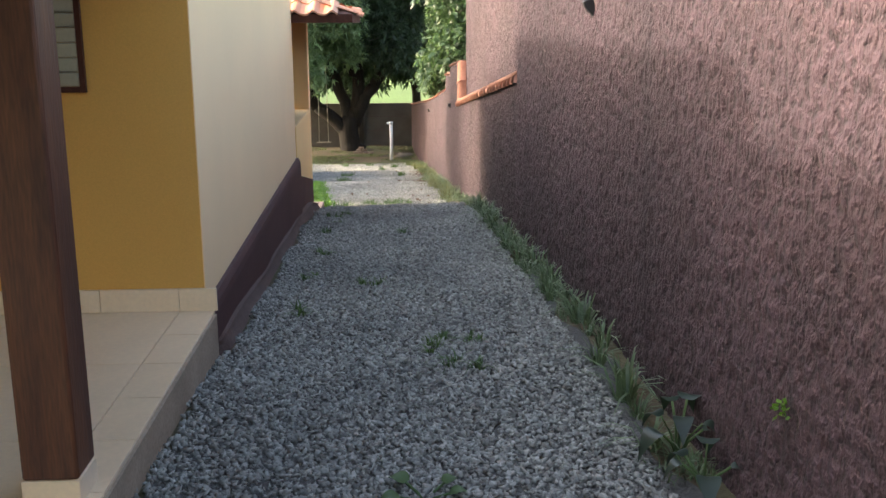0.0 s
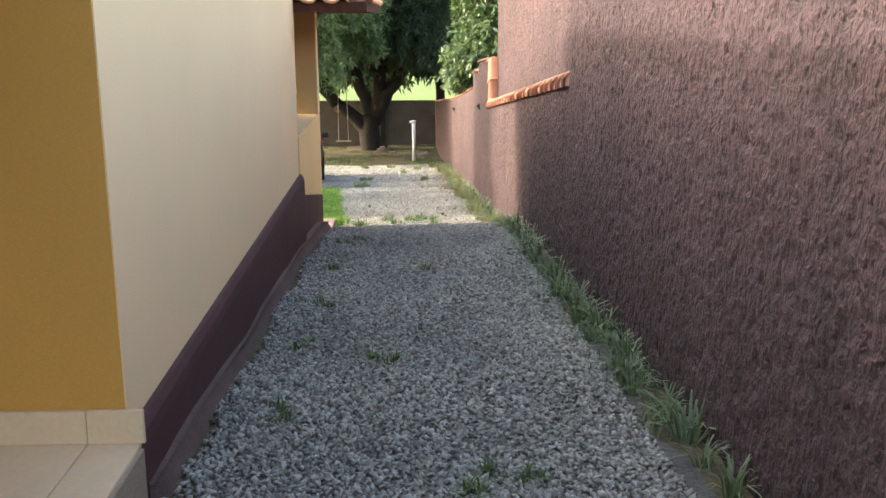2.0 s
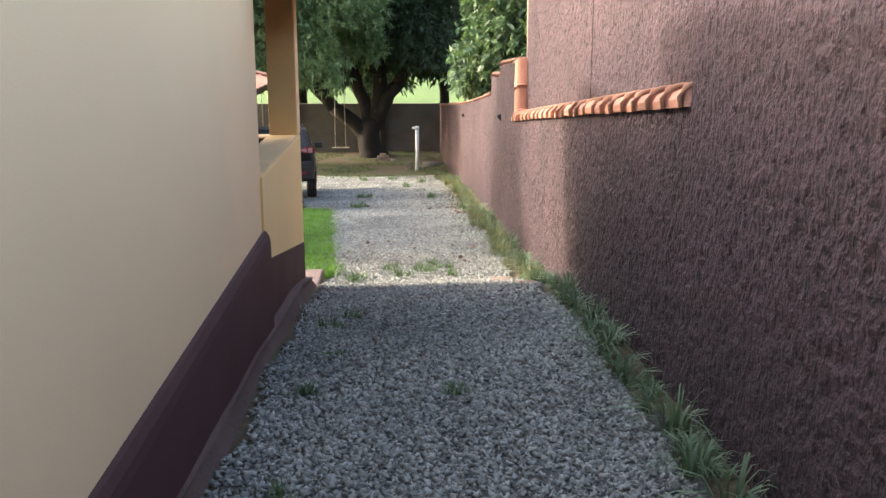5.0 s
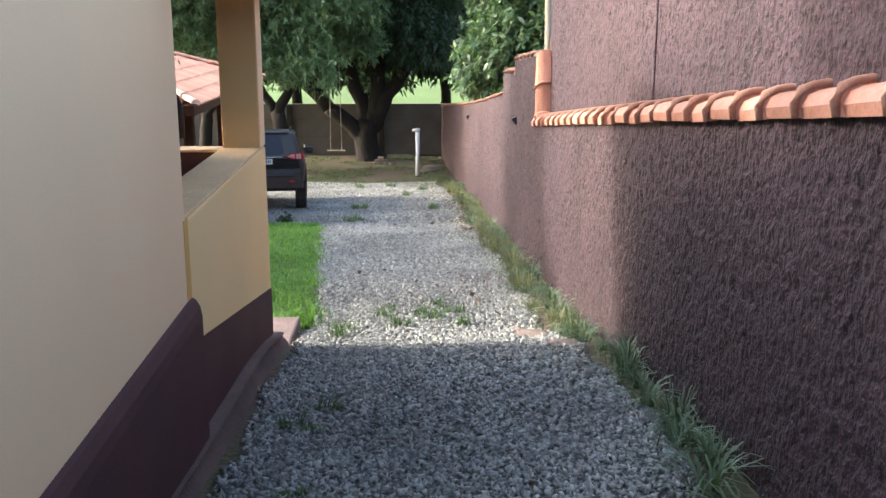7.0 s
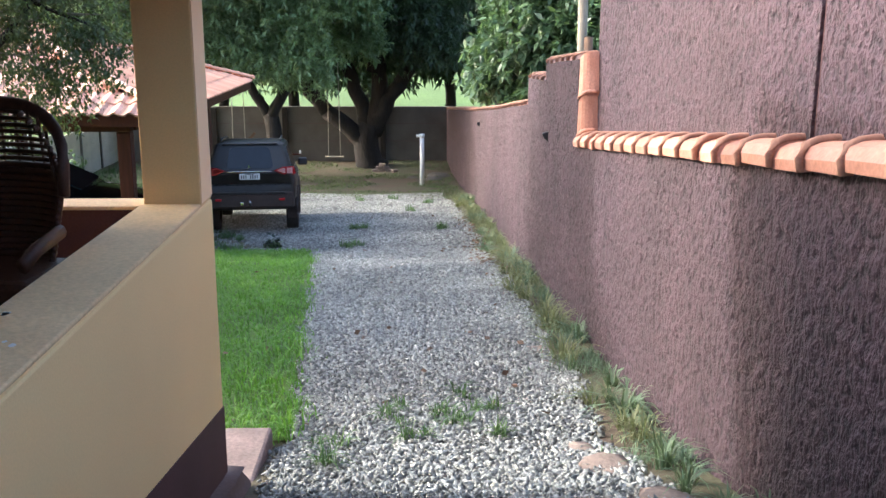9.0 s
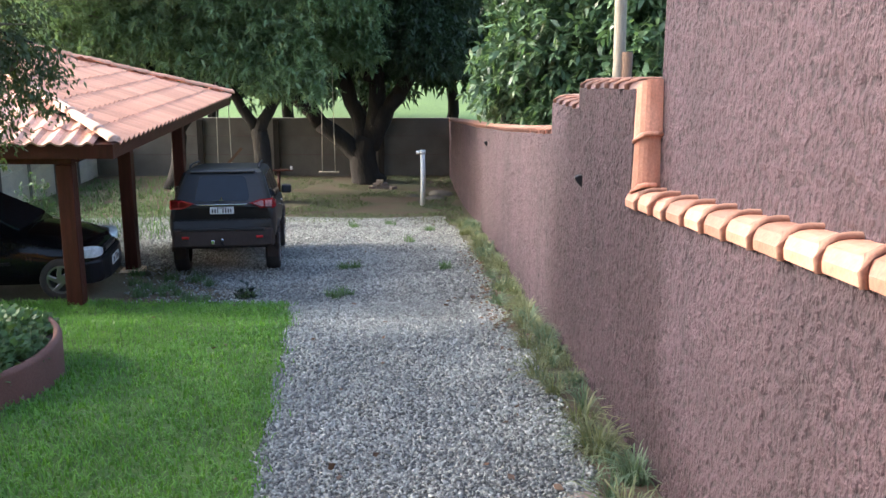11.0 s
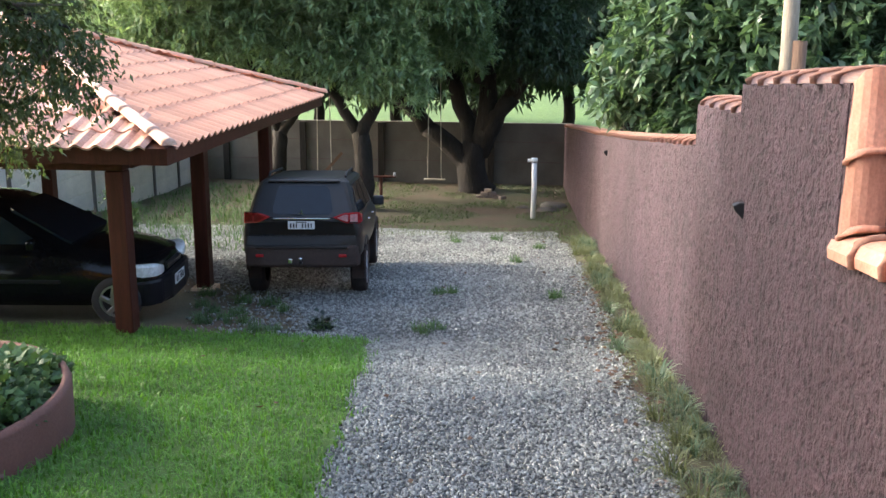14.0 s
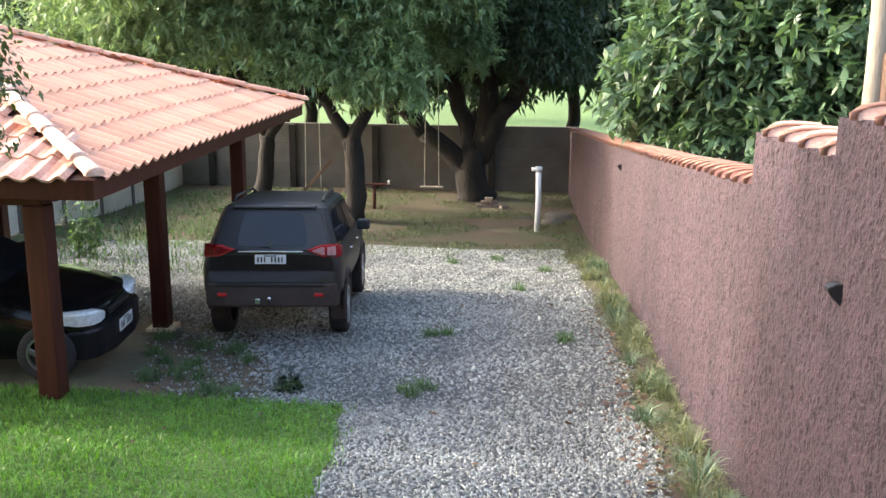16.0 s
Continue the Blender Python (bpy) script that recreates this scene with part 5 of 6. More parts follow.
def coping(name, y0, y1, label, step=0.36, dx=0.1, slant=0.0, high=1.0, piece="coping_tile", material=M_TILE):
    t = new(name)
    tagged(t, label, "coping", kind="structure")
    n = int(round((y1 - y0) / step))
    for i in range(n):
        ya = y0 + (y1 - y0) * i / n
        yb = y0 + (y1 - y0) * (i + 1) / n
        a = Vector((float(wall_x(ya)) + dx, ya, float(wall_top(ya + 0.004)) + 0.012))
        b = Vector((float(wall_x(yb)) + dx, yb, float(wall_top(yb - 0.004)) + 0.012))
        d = b - a
        j = crng.uniform(-1, 1)
        m = Matrix.Translation(a + Vector((0.006 * j, 0, 0))) @ d.to_track_quat("Y", "Z").to_matrix().to_4x4() @ pose(0, 0, 0, 1.5 + 1.2 * j, 1.5 * j, 3.0 * j) @ Matrix(((1, 0, 0, 0), (-slant, d.length / 0.37, 0, 0), (0, 0, high, 0), (0, 0, 0, 1)))
        shared_piece(piece, CACHE, cap_bm, material, t, m)
        shared_piece("mortar_bead", CACHE, bead_bm, M_MORTAR, t, m)
    return t


coping("coping_low", 10.44, 18.98, "orange clay ridge tiles along the sloping wall")
coping("coping_step", 19.06, 21.24, "pale clay ridge tiles on the wall pier", 0.36, 0.125, 0.6, 0.6, "coping_tile#pale", M_PALETILE)
coping("coping_step_low", 21.27, 22.96, "pale clay ridge tiles on the lower wall step", 0.42, 0.125, 0.6, 0.6, "coping_tile#pale", M_PALETILE)
coping("coping_far", 23.0, 45.9, "orange clay ridge tiles on the sweeping wall", 0.3, 0.125, 0.6, 0.6)
down = new("coping_upright")
tagged(down, "orange clay ridge tiles set upright on the wall pier", "coping", kind="structure")
for z in (0.6, 0.95):
    for nm, bb, mm in (("coping_tile", cap_bm, M_TILE), ("tile_collar", bead_bm, M_TILE)):
        shared_piece(nm, CACHE, bb, mm, down, Matrix.Translation((1.36, 18.95, z)) @ Matrix(((1, 0, 0, 0), (0, 0, -1, 0), (0, 1, 0, 0), (0, 0, 0, 1))) @ Matrix.Rotation(0, 4, 'Y') @ Matrix.Diagonal((0.57, 0.94, 0.9, 1)))

# wedge lamps on the wall
for y, z in ((6.55, 2.2), (20.97, 0.36), (32.2, -0.72)):
    x = float(wall_x(y))
    l = thing("wall_lamp", (x - 0.008, y, z), "small black wedge-shaped lamp on the roughcast wall", "lamp", "wall lamps")
    prism("housing", [(0.02, -0.075), (0.02, 0.05), (-0.02, 0.05), (-0.06, 0.03), (-0.05, 0.0)], "y", -0.035, 0.035, M_BLACK, l, "", 0.006)

# ---- left boundary wall of concrete panels ----
fence = new("wall_west")
tagged(fence, "grey precast concrete panel wall with posts", "wall", kind="structure")
for k in range(16):
    y = 16.0 + k * 2.0
    g = float(gz(-11.2, y + 1))
    for r in range(3):
        shared_piece("panel", CACHE, lambda: add_box(bmesh.new(), -0.025, 0.025, 0.06, 1.94, 0.004, 0.5, 0.006), M_PANEL, fence, pose(-11.2, y, g - 0.05 + r * 0.5))
    shared_piece("fence_post", CACHE, lambda: add_box(bmesh.new(), -0.07, 0.07, -0.06, 0.06, -0.3, 1.6, 0.01), M_CONCRETE, fence, pose(-11.2, y, g))
back = bpy.data.objects["wall_north"]
for x in (-10.2, -7.6, -5.0, -1.4):
    box("pilaster", x - 0.1, x + 0.1, 45.9, 46.01, -4.0, -1.62, M_BARK, back, "dark weathered wall post")
for a, r, u in (("panel_line", -2.2, 0.02), ("panel_line", -2.85, 0.02)):
    box(a, -13.0, 0.95, 45.985, 46.01, r, r + u, M_KERB, back)

# ---- yard things ----
pp = thing("water_pipe", (-0.02, 39.0, G(-0.02, 39.0)), "upright white plastic pipe with a cap standing in the yard", "pipe")
tube("pipe", [(0, 0, 0), (0.01, 0, 0.8), (0.0, 0, 1.52)], 0.068, M_WHITE, pp, "", 14)
tube("cap", [(0, 0, 1.5), (0, 0, 1.6)], 0.085, M_WHITE, pp, "", 14)
tube("outlet", [(-0.04, 0, 1.54), (-0.17, 0, 1.54)], 0.045, M_WHITE, pp, "", 10)

pl = thing("utility_pole", (1.92, 22.8, G(1.92, 22.8)), "weathered wooden pole behind the boundary wall", "pole")
tube("pole", [(0, 0, 0), (0.03, 0, 3), (0.0, 0, 5), (0.04, 0, 8)], [0.075, 0.065, 0.06, 0.055], M_POLE, pl, "", 12)
tube("stub", [(0.1, -0.05, 0), (0.1, -0.05, 3.1)], 0.06, M_POLESTUB, pl, "short brown support stub", 12)


def swing(x, y, ztop, zseat, w, label):
    t = thing("swing", (x, y, zseat), label, "swing", "tree swings")
    for s in (-1, 1):
        tube("rope", [(s * w / 2, 0, 0.02), (s * w / 2 * 0.9, 0.01, (ztop - zseat) / 2), (s * w / 2 * 0.8, 0, ztop - zseat)], 0.014, M_ROPE, t, "", 6)
    box("seat", -w / 2 - 0.12, w / 2 + 0.12, -0.11, 0.11, -0.02, 0.02, M_POLE, t, "pale wooden seat", 0.006)


swing(-3.05, 44.0, 0.6, -3.15, 0.42, "rope swing with a pale wooden seat hanging from the old tree")
swing(-5.75, 40.6, 0.7, -2.85, 0.4, "rope swing with a wooden seat hanging from the forked tree")
ss = thing("seesaw", (-4.45, 42.3, G(-4.45, 42.3)), "small weathered seesaw with white grips on a post", "seesaw")
tube("post", [(0, 0, 0), (0, 0, 0.72)], 0.05, M_WOODDARK, ss)
box("plank", -0.45, 0.45, -0.1, 0.1, 0.72, 0.76, M_WOODDARK, ss, "", 0.008)
for s in (-1, 1):
    tube("grip", [(s * 0.4, 0, 0.76), (s * 0.4, 0, 0.86)], 0.035, M_WHITE, ss, "white grip")
pk = thing("plank", (-6.1, 40.3, G(-6.1, 40.3)), "long brown plank leaning in the yard", "plank")
pb = box("board", -0.04, 0.04, -0.02, 0.02, 0, 2.1, M_POLESTUB, pk, "", 0.005)
pb.matrix_basis = pose(-0.5, 0, 0, 0, 42, 0)
bp = thing("brick_pile", (-1.35, 43.2, G(-1.35, 43.2) + 0.04), "small pile of orange clay bricks by the tree", "brick pile")
for k, (x, y, z, r) in enumerate(((-0.25, 0, 0, 5), (0.0, 0.02, 0, -8), (0.24, 0, 0, 12), (-0.12, 0, 0.1, 0), (0.12, 0.03, 0.1, 20), (0.0, 0, 0.2, -14), (0.42, -0.1, 0, 40))):
    shared_piece("brick", CACHE, lambda: add_box(bmesh.new(), -0.11, 0.11, -0.06, 0.06, 0, 0.095, 0.008), M_RED, bp, pose(x, y, z, 0, 0, r))
for x, y, s in ((0.35, 40.6, 0.3), (-0.3, 41.2, 0.22), (0.55, 41.5, 0.35)):
    rk = thing("rock", (x, y, G(x, y)), "grey stone block lying by the yard wall", "rock", "yard rocks")
    bm = bmesh.new()
    bmesh.ops.create_icosphere(bm, subdivisions=2, radius=s)
    for v in bm.verts:
        v.co = Vector((v.co.x * 1.2, v.co.y * 0.8, v.co.z * 0.55)) * (1 + 0.25 * noise.noise(v.co * 5 + Vector((x, y, 0))))
    part("stone", bm, M_CONCRETE, rk, "", True)

# planter
PC, PR = (-4.66, 20.35), 1.34
pg = float(gz(*PC))
plan = thing("planter", (PC[0], PC[1], pg), "round terracotta painted planter wall on the lawn", "planter")
n = 48
vs, fs = [], []
for rad, z in ((PR, -0.4), (PR + 0.01, 0.33), (PR - 0.015, 0.37), (PR - 0.05, 0.37), (PR - 0.065, 0.34), (PR - 0.07, 0.1)):
    for k in range(n):
        a = 2 * math.pi * k / n
        vs.append((rad * math.cos(a), rad * math.sin(a), z + 0.01 * math.sin(3 * a)))
for j in range(5):
    for k in range(n):
        fs.append((j * n + k, j * n + (k + 1) % n, (j + 1) * n + (k + 1) % n, (j + 1) * n + k))
obj("rim_wall", vs, fs, M_TERRA, plan, "", True)
bm = bmesh.new()
bmesh.ops.create_circle(bm, cap_ends=True, segments=40, radius=PR - 0.06, matrix=Matrix.Translation((0, 0, 0.31)))
part("soil", bm, mat("dark_soil", (0.06, 0.045, 0.03), 0.95, 6.0, 0.3, 0.5), plan, "dark planting soil")


def mound(name, x, y, z, r, h, n, size, material, label, category, wid=0.35):
    t = thing(name, (x, y, z), label, category)
    a, q = rng.uniform(0, 2 * math.pi, n), np.sqrt(rng.uniform(0, 1, n))
    P = np.stack([r * q * np.cos(a), r * q * np.sin(a), h * (1 - q ** 4) * rng.uniform(0.3, 1.0, n)], -1)
    D = np.stack([np.cos(a), np.sin(a), rng.uniform(0.1, 1.2, n)], -1) + 0.6 * rng.standard_normal((n, 3))
    leaves("foliage", P, D, size, wid, material, t, "", 0.15)
    return t


mound("ground_cover", PC[0] + 0.55, PC[1] - 0.1, pg + 0.31, 0.72, 0.2, 2200, 0.09, M_WEED, "dense low green ground cover in the planter", "plant")
mound("ground_cover", PC[0] + 0.62, PC[1] + 0.55, pg + 0.31, 0.5, 0.15, 1200, 0.09, M_WEED, "dense low green ground cover in the planter", "plant")
mound("ground_cover", PC[0] + 0.75, PC[1] - 0.45, pg + 0.31, 0.42, 0.14, 1000, 0.09, M_WEED, "dense low green ground cover in the planter", "plant")
mound("ground_cover", PC[0] - 0.3, PC[1] + 0.5, pg + 0.31, 0.8, 0.3, 2000, 0.09, M_WEED, "dense low green ground cover in the planter", "plant")
mound("ground_cover", PC[0] - 0.2, PC[1] - 0.6, pg + 0.31, 0.7, 0.5, 2000, 0.08, M_LEAF_C, "fine blue-green shrub in the planter", "shrub", 0.12)

# wicker chair on the porch
ch = thing("wicker_chair", (-1.87, 13.75, PORCH), "dark brown wicker armchair with a high rounded back", "chair", rz=172)
rows_n = 26
for r in range(rows_n):
    z = 0.32 + r * 0.026
    half = 0.37 * math.sqrt(max(0.0, 1 - max(0.0, (z - 0.7) / 0.32) ** 2)) if z > 0.7 else 0.37 - 0.3 * (0.7 - z)
    pts = [(half * math.sin(a), 0.12 - 0.2 * math.cos(a) * 1.0 + 0.05 * (z - 0.3), z) for a in [-1.5 + 3.0 * k / 10 for k in range(11)]]
    tube("weave_strand", pts, 0.0145 if r < 18 else 0.01, M_WICKER, ch, "", 5)
for k in range(13):
    a = -1.4 + 2.8 * k / 12
    top = 0.7 + 0.32 * math.cos(a * 0.95)
    tube("stake", [(0.25 * math.sin(a), 0.12 - 0.2 * math.cos(a), 0.3), (0.36 * math.sin(a), 0.135 - 0.2 * math.cos(a), 0.65), (0.33 * math.sin(a), 0.15 - 0.2 * math.cos(a), top)], 0.009, M_WICKER, ch, "", 5)
tube("back_rim", [(0.38 * math.sin(a), 0.135 - 0.2 * math.cos(a), 0.66 + 0.34 * max(0.0, math.cos(a)) ** 0.6) for a in [-1.57 + 3.14 * k / 16 for k in range(17)]], 0.028, M_WICKER, ch, "", 8)
box("seat", -0.36, 0.36, 0.0, 0.5, 0.3, 0.4, M_WICKER, ch, "", 0.03)
for s in (-1, 1):
    tube("arm", [(s * 0.33, 0.1, 0.52), (s * 0.36, 0.4, 0.5), (s * 0.35, 0.5, 0.46)], 0.03, M_WICKER, ch)
    for y in (0.03, 0.46):
        tube("leg", [(s * 0.32, y, 0.31), (s * 0.33, y, 0.0)], 0.022, M_WICKER, ch)

ch.scale = (0.82, 0.8, 1.0)

# slab by the house corner and red stones by the border
tagged(box("pad_slab", -1.36, -1.08, 14.5, 15.25, -1.0, float(gz(-1.1, 14.85)) + 0.06, mat("mauve_worn_slab", (0.28, 0.21, 0.19), 0.9, 4.0, 0.35, 0.4, 50.0), bevel=0.02), "worn mauve concrete slab at the corner of the house", "slab", kind="structure")
for k, (x, y, s) in enumerate(((0.78, 14.55, 0.17), (0.92, 13.9, 0.15), (0.7, 15.0, 0.12), (0.82, 17.6, 0.16), (0.8, 17.2, 0.12), (0.74, 20.2, 0.1))):
    rk = thing("red_stone", (x, y, float(gz(x, y))), "flat reddish stone half buried at the gravel edge", "stone", "edge stones")
    bm = bmesh.new()
    bmesh.ops.create_icosphere(bm, subdivisions=2, radius=s)
    for v in bm.verts:
        v.co = Vector((v.co.x, v.co.y * 1.5, v.co.z * 0.09)) * (1 + 0.3 * noise.noise(v.co * 7 + Vector((k, 0, 0))))
    part("stone", bm, M_RED, rk, "", True)


# ---- gravel, lawn and border ----
def edge_left(y):
    return np.interp(y, [-5, 5.5, 5.6, 13.9, 14.0, 15.8, 24.6, 24.7, 26.0, 27.6, 28.6, 30, 35, 36], [-1.0, -1.0, -0.96, -0.97, -0.97, -1.0, -1.82, -2.7, -2.9, -3.6, -5.0, -8.5, -9.0, -7.0]) + 0.025 * np.sin(3.3 * y) + 0.018 * np.sin(9.1 * y)


def edge_right(y):
    return np.interp(y, [-5, 3, 8, 13, 14.5, 17, 20, 24, 27, 33, 36], [1.22, 1.2, 1.17, 1.1, 0.86, 0.92, 0.88, 0.8, 0.84, 0.66, 0.3]) + 0.05 * np.sin(2.7 * y) + 0.03 * np.sin(7.7 * y)


gy = np.linspace(-5, 35.5, 406)
gu = np.linspace(0, 1, 25)
GX = edge_left(gy)[:, None] + (edge_right(gy) - edge_left(gy))[:, None] * gu[None]
GYY = np.repeat(gy[:, None], 25, 1)
v = np.stack([GX, GYY, gz(GX, GYY) + 0.012], -1).reshape(-1, 3)
i = (np.arange(405)[:, None] * 25 + np.arange(24)[None]).ravel()
drive = tagged(big_mesh("road_gravel", v, np.stack([i, i + 1, i + 26, i + 25], -1), M_GRAVELBED), "grey crushed stone gravel drive", "gravel", kind="structure")
CUBE = np.array([(x, y, z) for z in (-1, 1) for x, y in ((-1, -0.6), (1, -0.8), (0.1, 1))], float) * 0.55
TRI = np.array([(0, 2, 1), (3, 4, 5), (0, 1, 4), (0, 4, 3), (1, 2, 5), (1, 5, 4), (2, 0, 3), (2, 3, 5)])


def stones(name, y0, y1, dens, size, label):
    width = float(np.max(edge_right(np.linspace(y0, y1, 50)) - edge_left(np.linspace(y0, y1, 50))))
    n = int(dens * width * (y1 - y0))
    y = rng.uniform(y0, y1, n)
    x = rng.uniform(-9.2, 1.1, int(n * 10.3 / width))
    y = rng.uniform(y0, y1, len(x))
    keep = (x > edge_left(y) - np.where(y > 24.6, 1.5 * rng.random(len(x)) ** 2.5, 0.06 * rng.random(len(x)))) & (x < edge_right(y) + 0.09 * rng.random(len(x)))
    x, y = x[keep], y[keep]
    n = len(x)
    s = size * rng.uniform(0.55, 1.35, n)
    dims = rng.uniform(0.55, 1.2, (n, 3)) * s[:, None]
    dims[:, 2] *= 0.5
    q = unit(rng.standard_normal((n, 4)) * [1, 0.26, 0.26, 1.2])
    w, a, b, c = q.T
    R = np.stack([np.stack([1 - 2 * (b * b + c * c), 2 * (a * b - c * w), 2 * (a * c + b * w)], -1), np.stack([2 * (a * b + c * w), 1 - 2 * (a * a + c * c), 2 * (b * c - a * w)], -1), np.stack([2 * (a * c - b * w), 2 * (b * c + a * w), 1 - 2 * (a * a + b * b)], -1)], 1)
    loc = CUBE[None] * dims[:, None] * (1 + 0.35 * rng.standard_normal((n, 6, 1)).clip(-1, 1)) + 0.12 * s[:, None, None] * rng.standard_normal((n, 6, 3)).clip(-1.5, 1.5)
    v = np.einsum("nij,nkj->nki", R, loc)
    v += np.stack([x, y, gz(x, y) + 0.014 + 0.25 * s * rng.uniform(0.0, 1.0, n)], -1)[:, None]
    f = (TRI[None] + 6 * np.arange(n)[:, None, None]).reshape(-1, 3)
    o = big_mesh(name, v.reshape(-1, 3), f, M_STONE, drive, label)
    o["kind"] = "stuff"
    return o


stones("stone_layer", 1.2, 9.0, 3000, 0.025, "loose crushed grey stones")
stones("stone_layer", 9.0, 16.0, 2500, 0.026, "loose crushed grey stones")
stones("stone_layer", 16.0, 24.6, 2300, 0.0235, "loose crushed grey stones")
stones("stone_layer", 24.6, 35.6, 850, 0.028, "loose crushed grey stones")


def blades(name, X, Y, Z, h, w, lean, material, parent=None, label="", az=None):
    """Curved three-step blades of grass."""
    n = len(X)
    az = rng.uniform(0, 2 * math.pi, n) if az is None else az
    d = np.stack([np.cos(az), np.sin(az), np.zeros(n)], -1)
    s = np.stack([-np.sin(az), np.cos(az), np.zeros(n)], -1) * (w / 2)[:, None]
    up = np.array([0, 0, 1.0])
    P = np.stack([X, Y, Z], -1)
    H = h[:, None]
    Le = lean[:, None]
    m1 = P + up * H * 0.5 + d * Le * 0.25 * H
    m2 = P + up * H * (0.88 - 0.25 * np.minimum(Le, 1.5)) + d * Le * 0.65 * H
    tip = P + up * H * (1.0 - 0.5 * np.minimum(Le, 1.7)) + d * Le * 1.05 * H
    v = np.stack([P - s, P + s, m1 - s * 0.9, m1 + s * 0.9, m2 - s * 0.6, m2 + s * 0.6, tip], 1).reshape(-1, 3)
    b = np.arange(n)[:, None, None] * 7
    f = (b + np.array([(0, 1, 3), (0, 3, 2), (2, 3, 5), (2, 5, 4), (4, 5, 6)])[None]).reshape(-1, 3)
    return big_mesh(name, v, f, material, parent, label)


# lawn
def lawn_right(y):
    return edge_left(y) - 0.02


ly = np.linspace(15.3, 24.65, 60)
lu = np.linspace(0, 1, 20)
LX = -10.8 + (lawn_right(ly) + 10.8)[:, None] * lu[None]
LY = np.repeat(ly[:, None], 20, 1)
v = np.stack([LX, LY, gz(LX, LY) + 0.025], -1).reshape(-1, 3)
i = (np.arange(59)[:, None] * 20 + np.arange(19)[None]).ravel()
lawn = tagged(big_mesh("lawn", v, np.stack([i, i + 1, i + 21, i + 20], -1), M_LAWNBED), "bright green mown lawn beside the gravel", "lawn", kind="structure")
nb = 70000
X = rng.uniform(-7.0, -0.8, nb)
Y = rng.uniform(15.25, 24.7, nb)
k = (X < lawn_right(Y) + 0.06 * rng.standard_normal(nb)) & ((X - PC[0]) ** 2 + (Y - PC[1]) ** 2 > (PR + 0.02) ** 2)
X, Y = X[k], Y[k]
front = np.exp(-((Y - 15.4) / 0.5) ** 2)
blades("grass_blades", X, Y, gz(X, Y) + 0.01, rng.uniform(0.05, 0.1, len(X)) * (1 + 0.9 * front) * (1 + 0.25 * np.sin(3 * X) * np.sin(2.3 * Y)), rng.uniform(0.008, 0.013, len(X)), rng.uniform(0.1, 1.2, len(X)), M_BLADE, lawn)["kind"] = "stuff"
# thin yard grass at the back
nb = 26000
X, Y = rng.uniform(-10.5, 1.0, nb), rng.uniform(34.3, 45.8, nb)
k = np.array([noise.noise((x * 0.55, y * 0.55, 0.0)) for x, y in zip(X, Y)]) + 0.35 * np.exp(-((Y - 35.6) / 1.0) ** 2) > -0.02
X, Y = X[k], Y[k]
yard = tagged(blades("yard_grass", X, Y, gz(X, Y), rng.uniform(0.03, 0.1, len(X)), rng.uniform(0.01, 0.02, len(X)), rng.uniform(0.3, 1.4, len(X)), M_YARDGRASS), "thin patchy grass on bare yard soil", "grass", kind="stuff")
nb = 3500
X, Y = rng.uniform(-11.0, -5.0, nb), rng.uniform(31.5, 45.0, nb)
tagged(blades("yard_weeds", X, Y, gz(X, Y), rng.uniform(0.08, 0.25, nb), rng.uniform(0.015, 0.03, nb), rng.uniform(0.2, 1.2, nb), M_WEED), "green weeds along the panel wall", "grass", kind="stuff")

# border tufts along the wall
def tuft_mesh(n, h, spread, material, w=0.011):
    a = rng.uniform(0, 2 * math.pi, n)
    r = spread * np.sqrt(rng.uniform(0, 1, n))
    o = blades("tuft", r * np.cos(a), r * np.sin(a), np.full(n, -0.02), h * rng.uniform(0.5, 1.15, n), w * rng.uniform(0.7, 1.3, n), rng.uniform(0.15, 1.5, n), material, None, "", a + 0.6 * rng.standard_normal(n))
    me = o.data
    bpy.data.objects.remove(o)
    return me


TUFTS = [tuft_mesh(32, 0.3, 0.06, M_TUFT, 0.015) for _ in range(4)]
DRY = [tuft_mesh(60, 0.3, 0.08, M_TUFTDRY) for _ in range(3)] + [tuft_mesh(70, 0.26, 0.09, M_TUFT)]


def place_tuft(name, me, x, y, s, label, group):
    o = new(name, me)
    o.matrix_basis = pose(x, y, float(gz(x, y)) + 0.01, 0, 0, crng.uniform(0, 360)) @ Matrix.Scale(s, 4)
    return tagged(o, label, "grass tuft", group)


y = 4.0
while y < 34.5:
    x = float(wall_x(y)) - crng.uniform(0.08, 0.22 if y < 14 else 0.36)
    me = crng.choice(TUFTS if y < 15 or crng.random() < 0.45 else DRY)
    place_tuft("grass_tuft", me, x, y, crng.uniform(0.5, 1.0), "arching pale green border grass along the wall foot", "border grass tufts")
    y += crng.uniform(0.2, 0.38) if y < 16 else crng.uniform(0.26, 0.52)
for k in range(18):
    y = crng.uniform(16, 34)
    place_tuft("grass_tuft", crng.choice(DRY), float(edge_right(y)) + crng.uniform(0.0, 0.3), y, crng.uniform(0.6, 1.1), "dry yellowish grass tuft at the gravel edge", "border grass tufts")
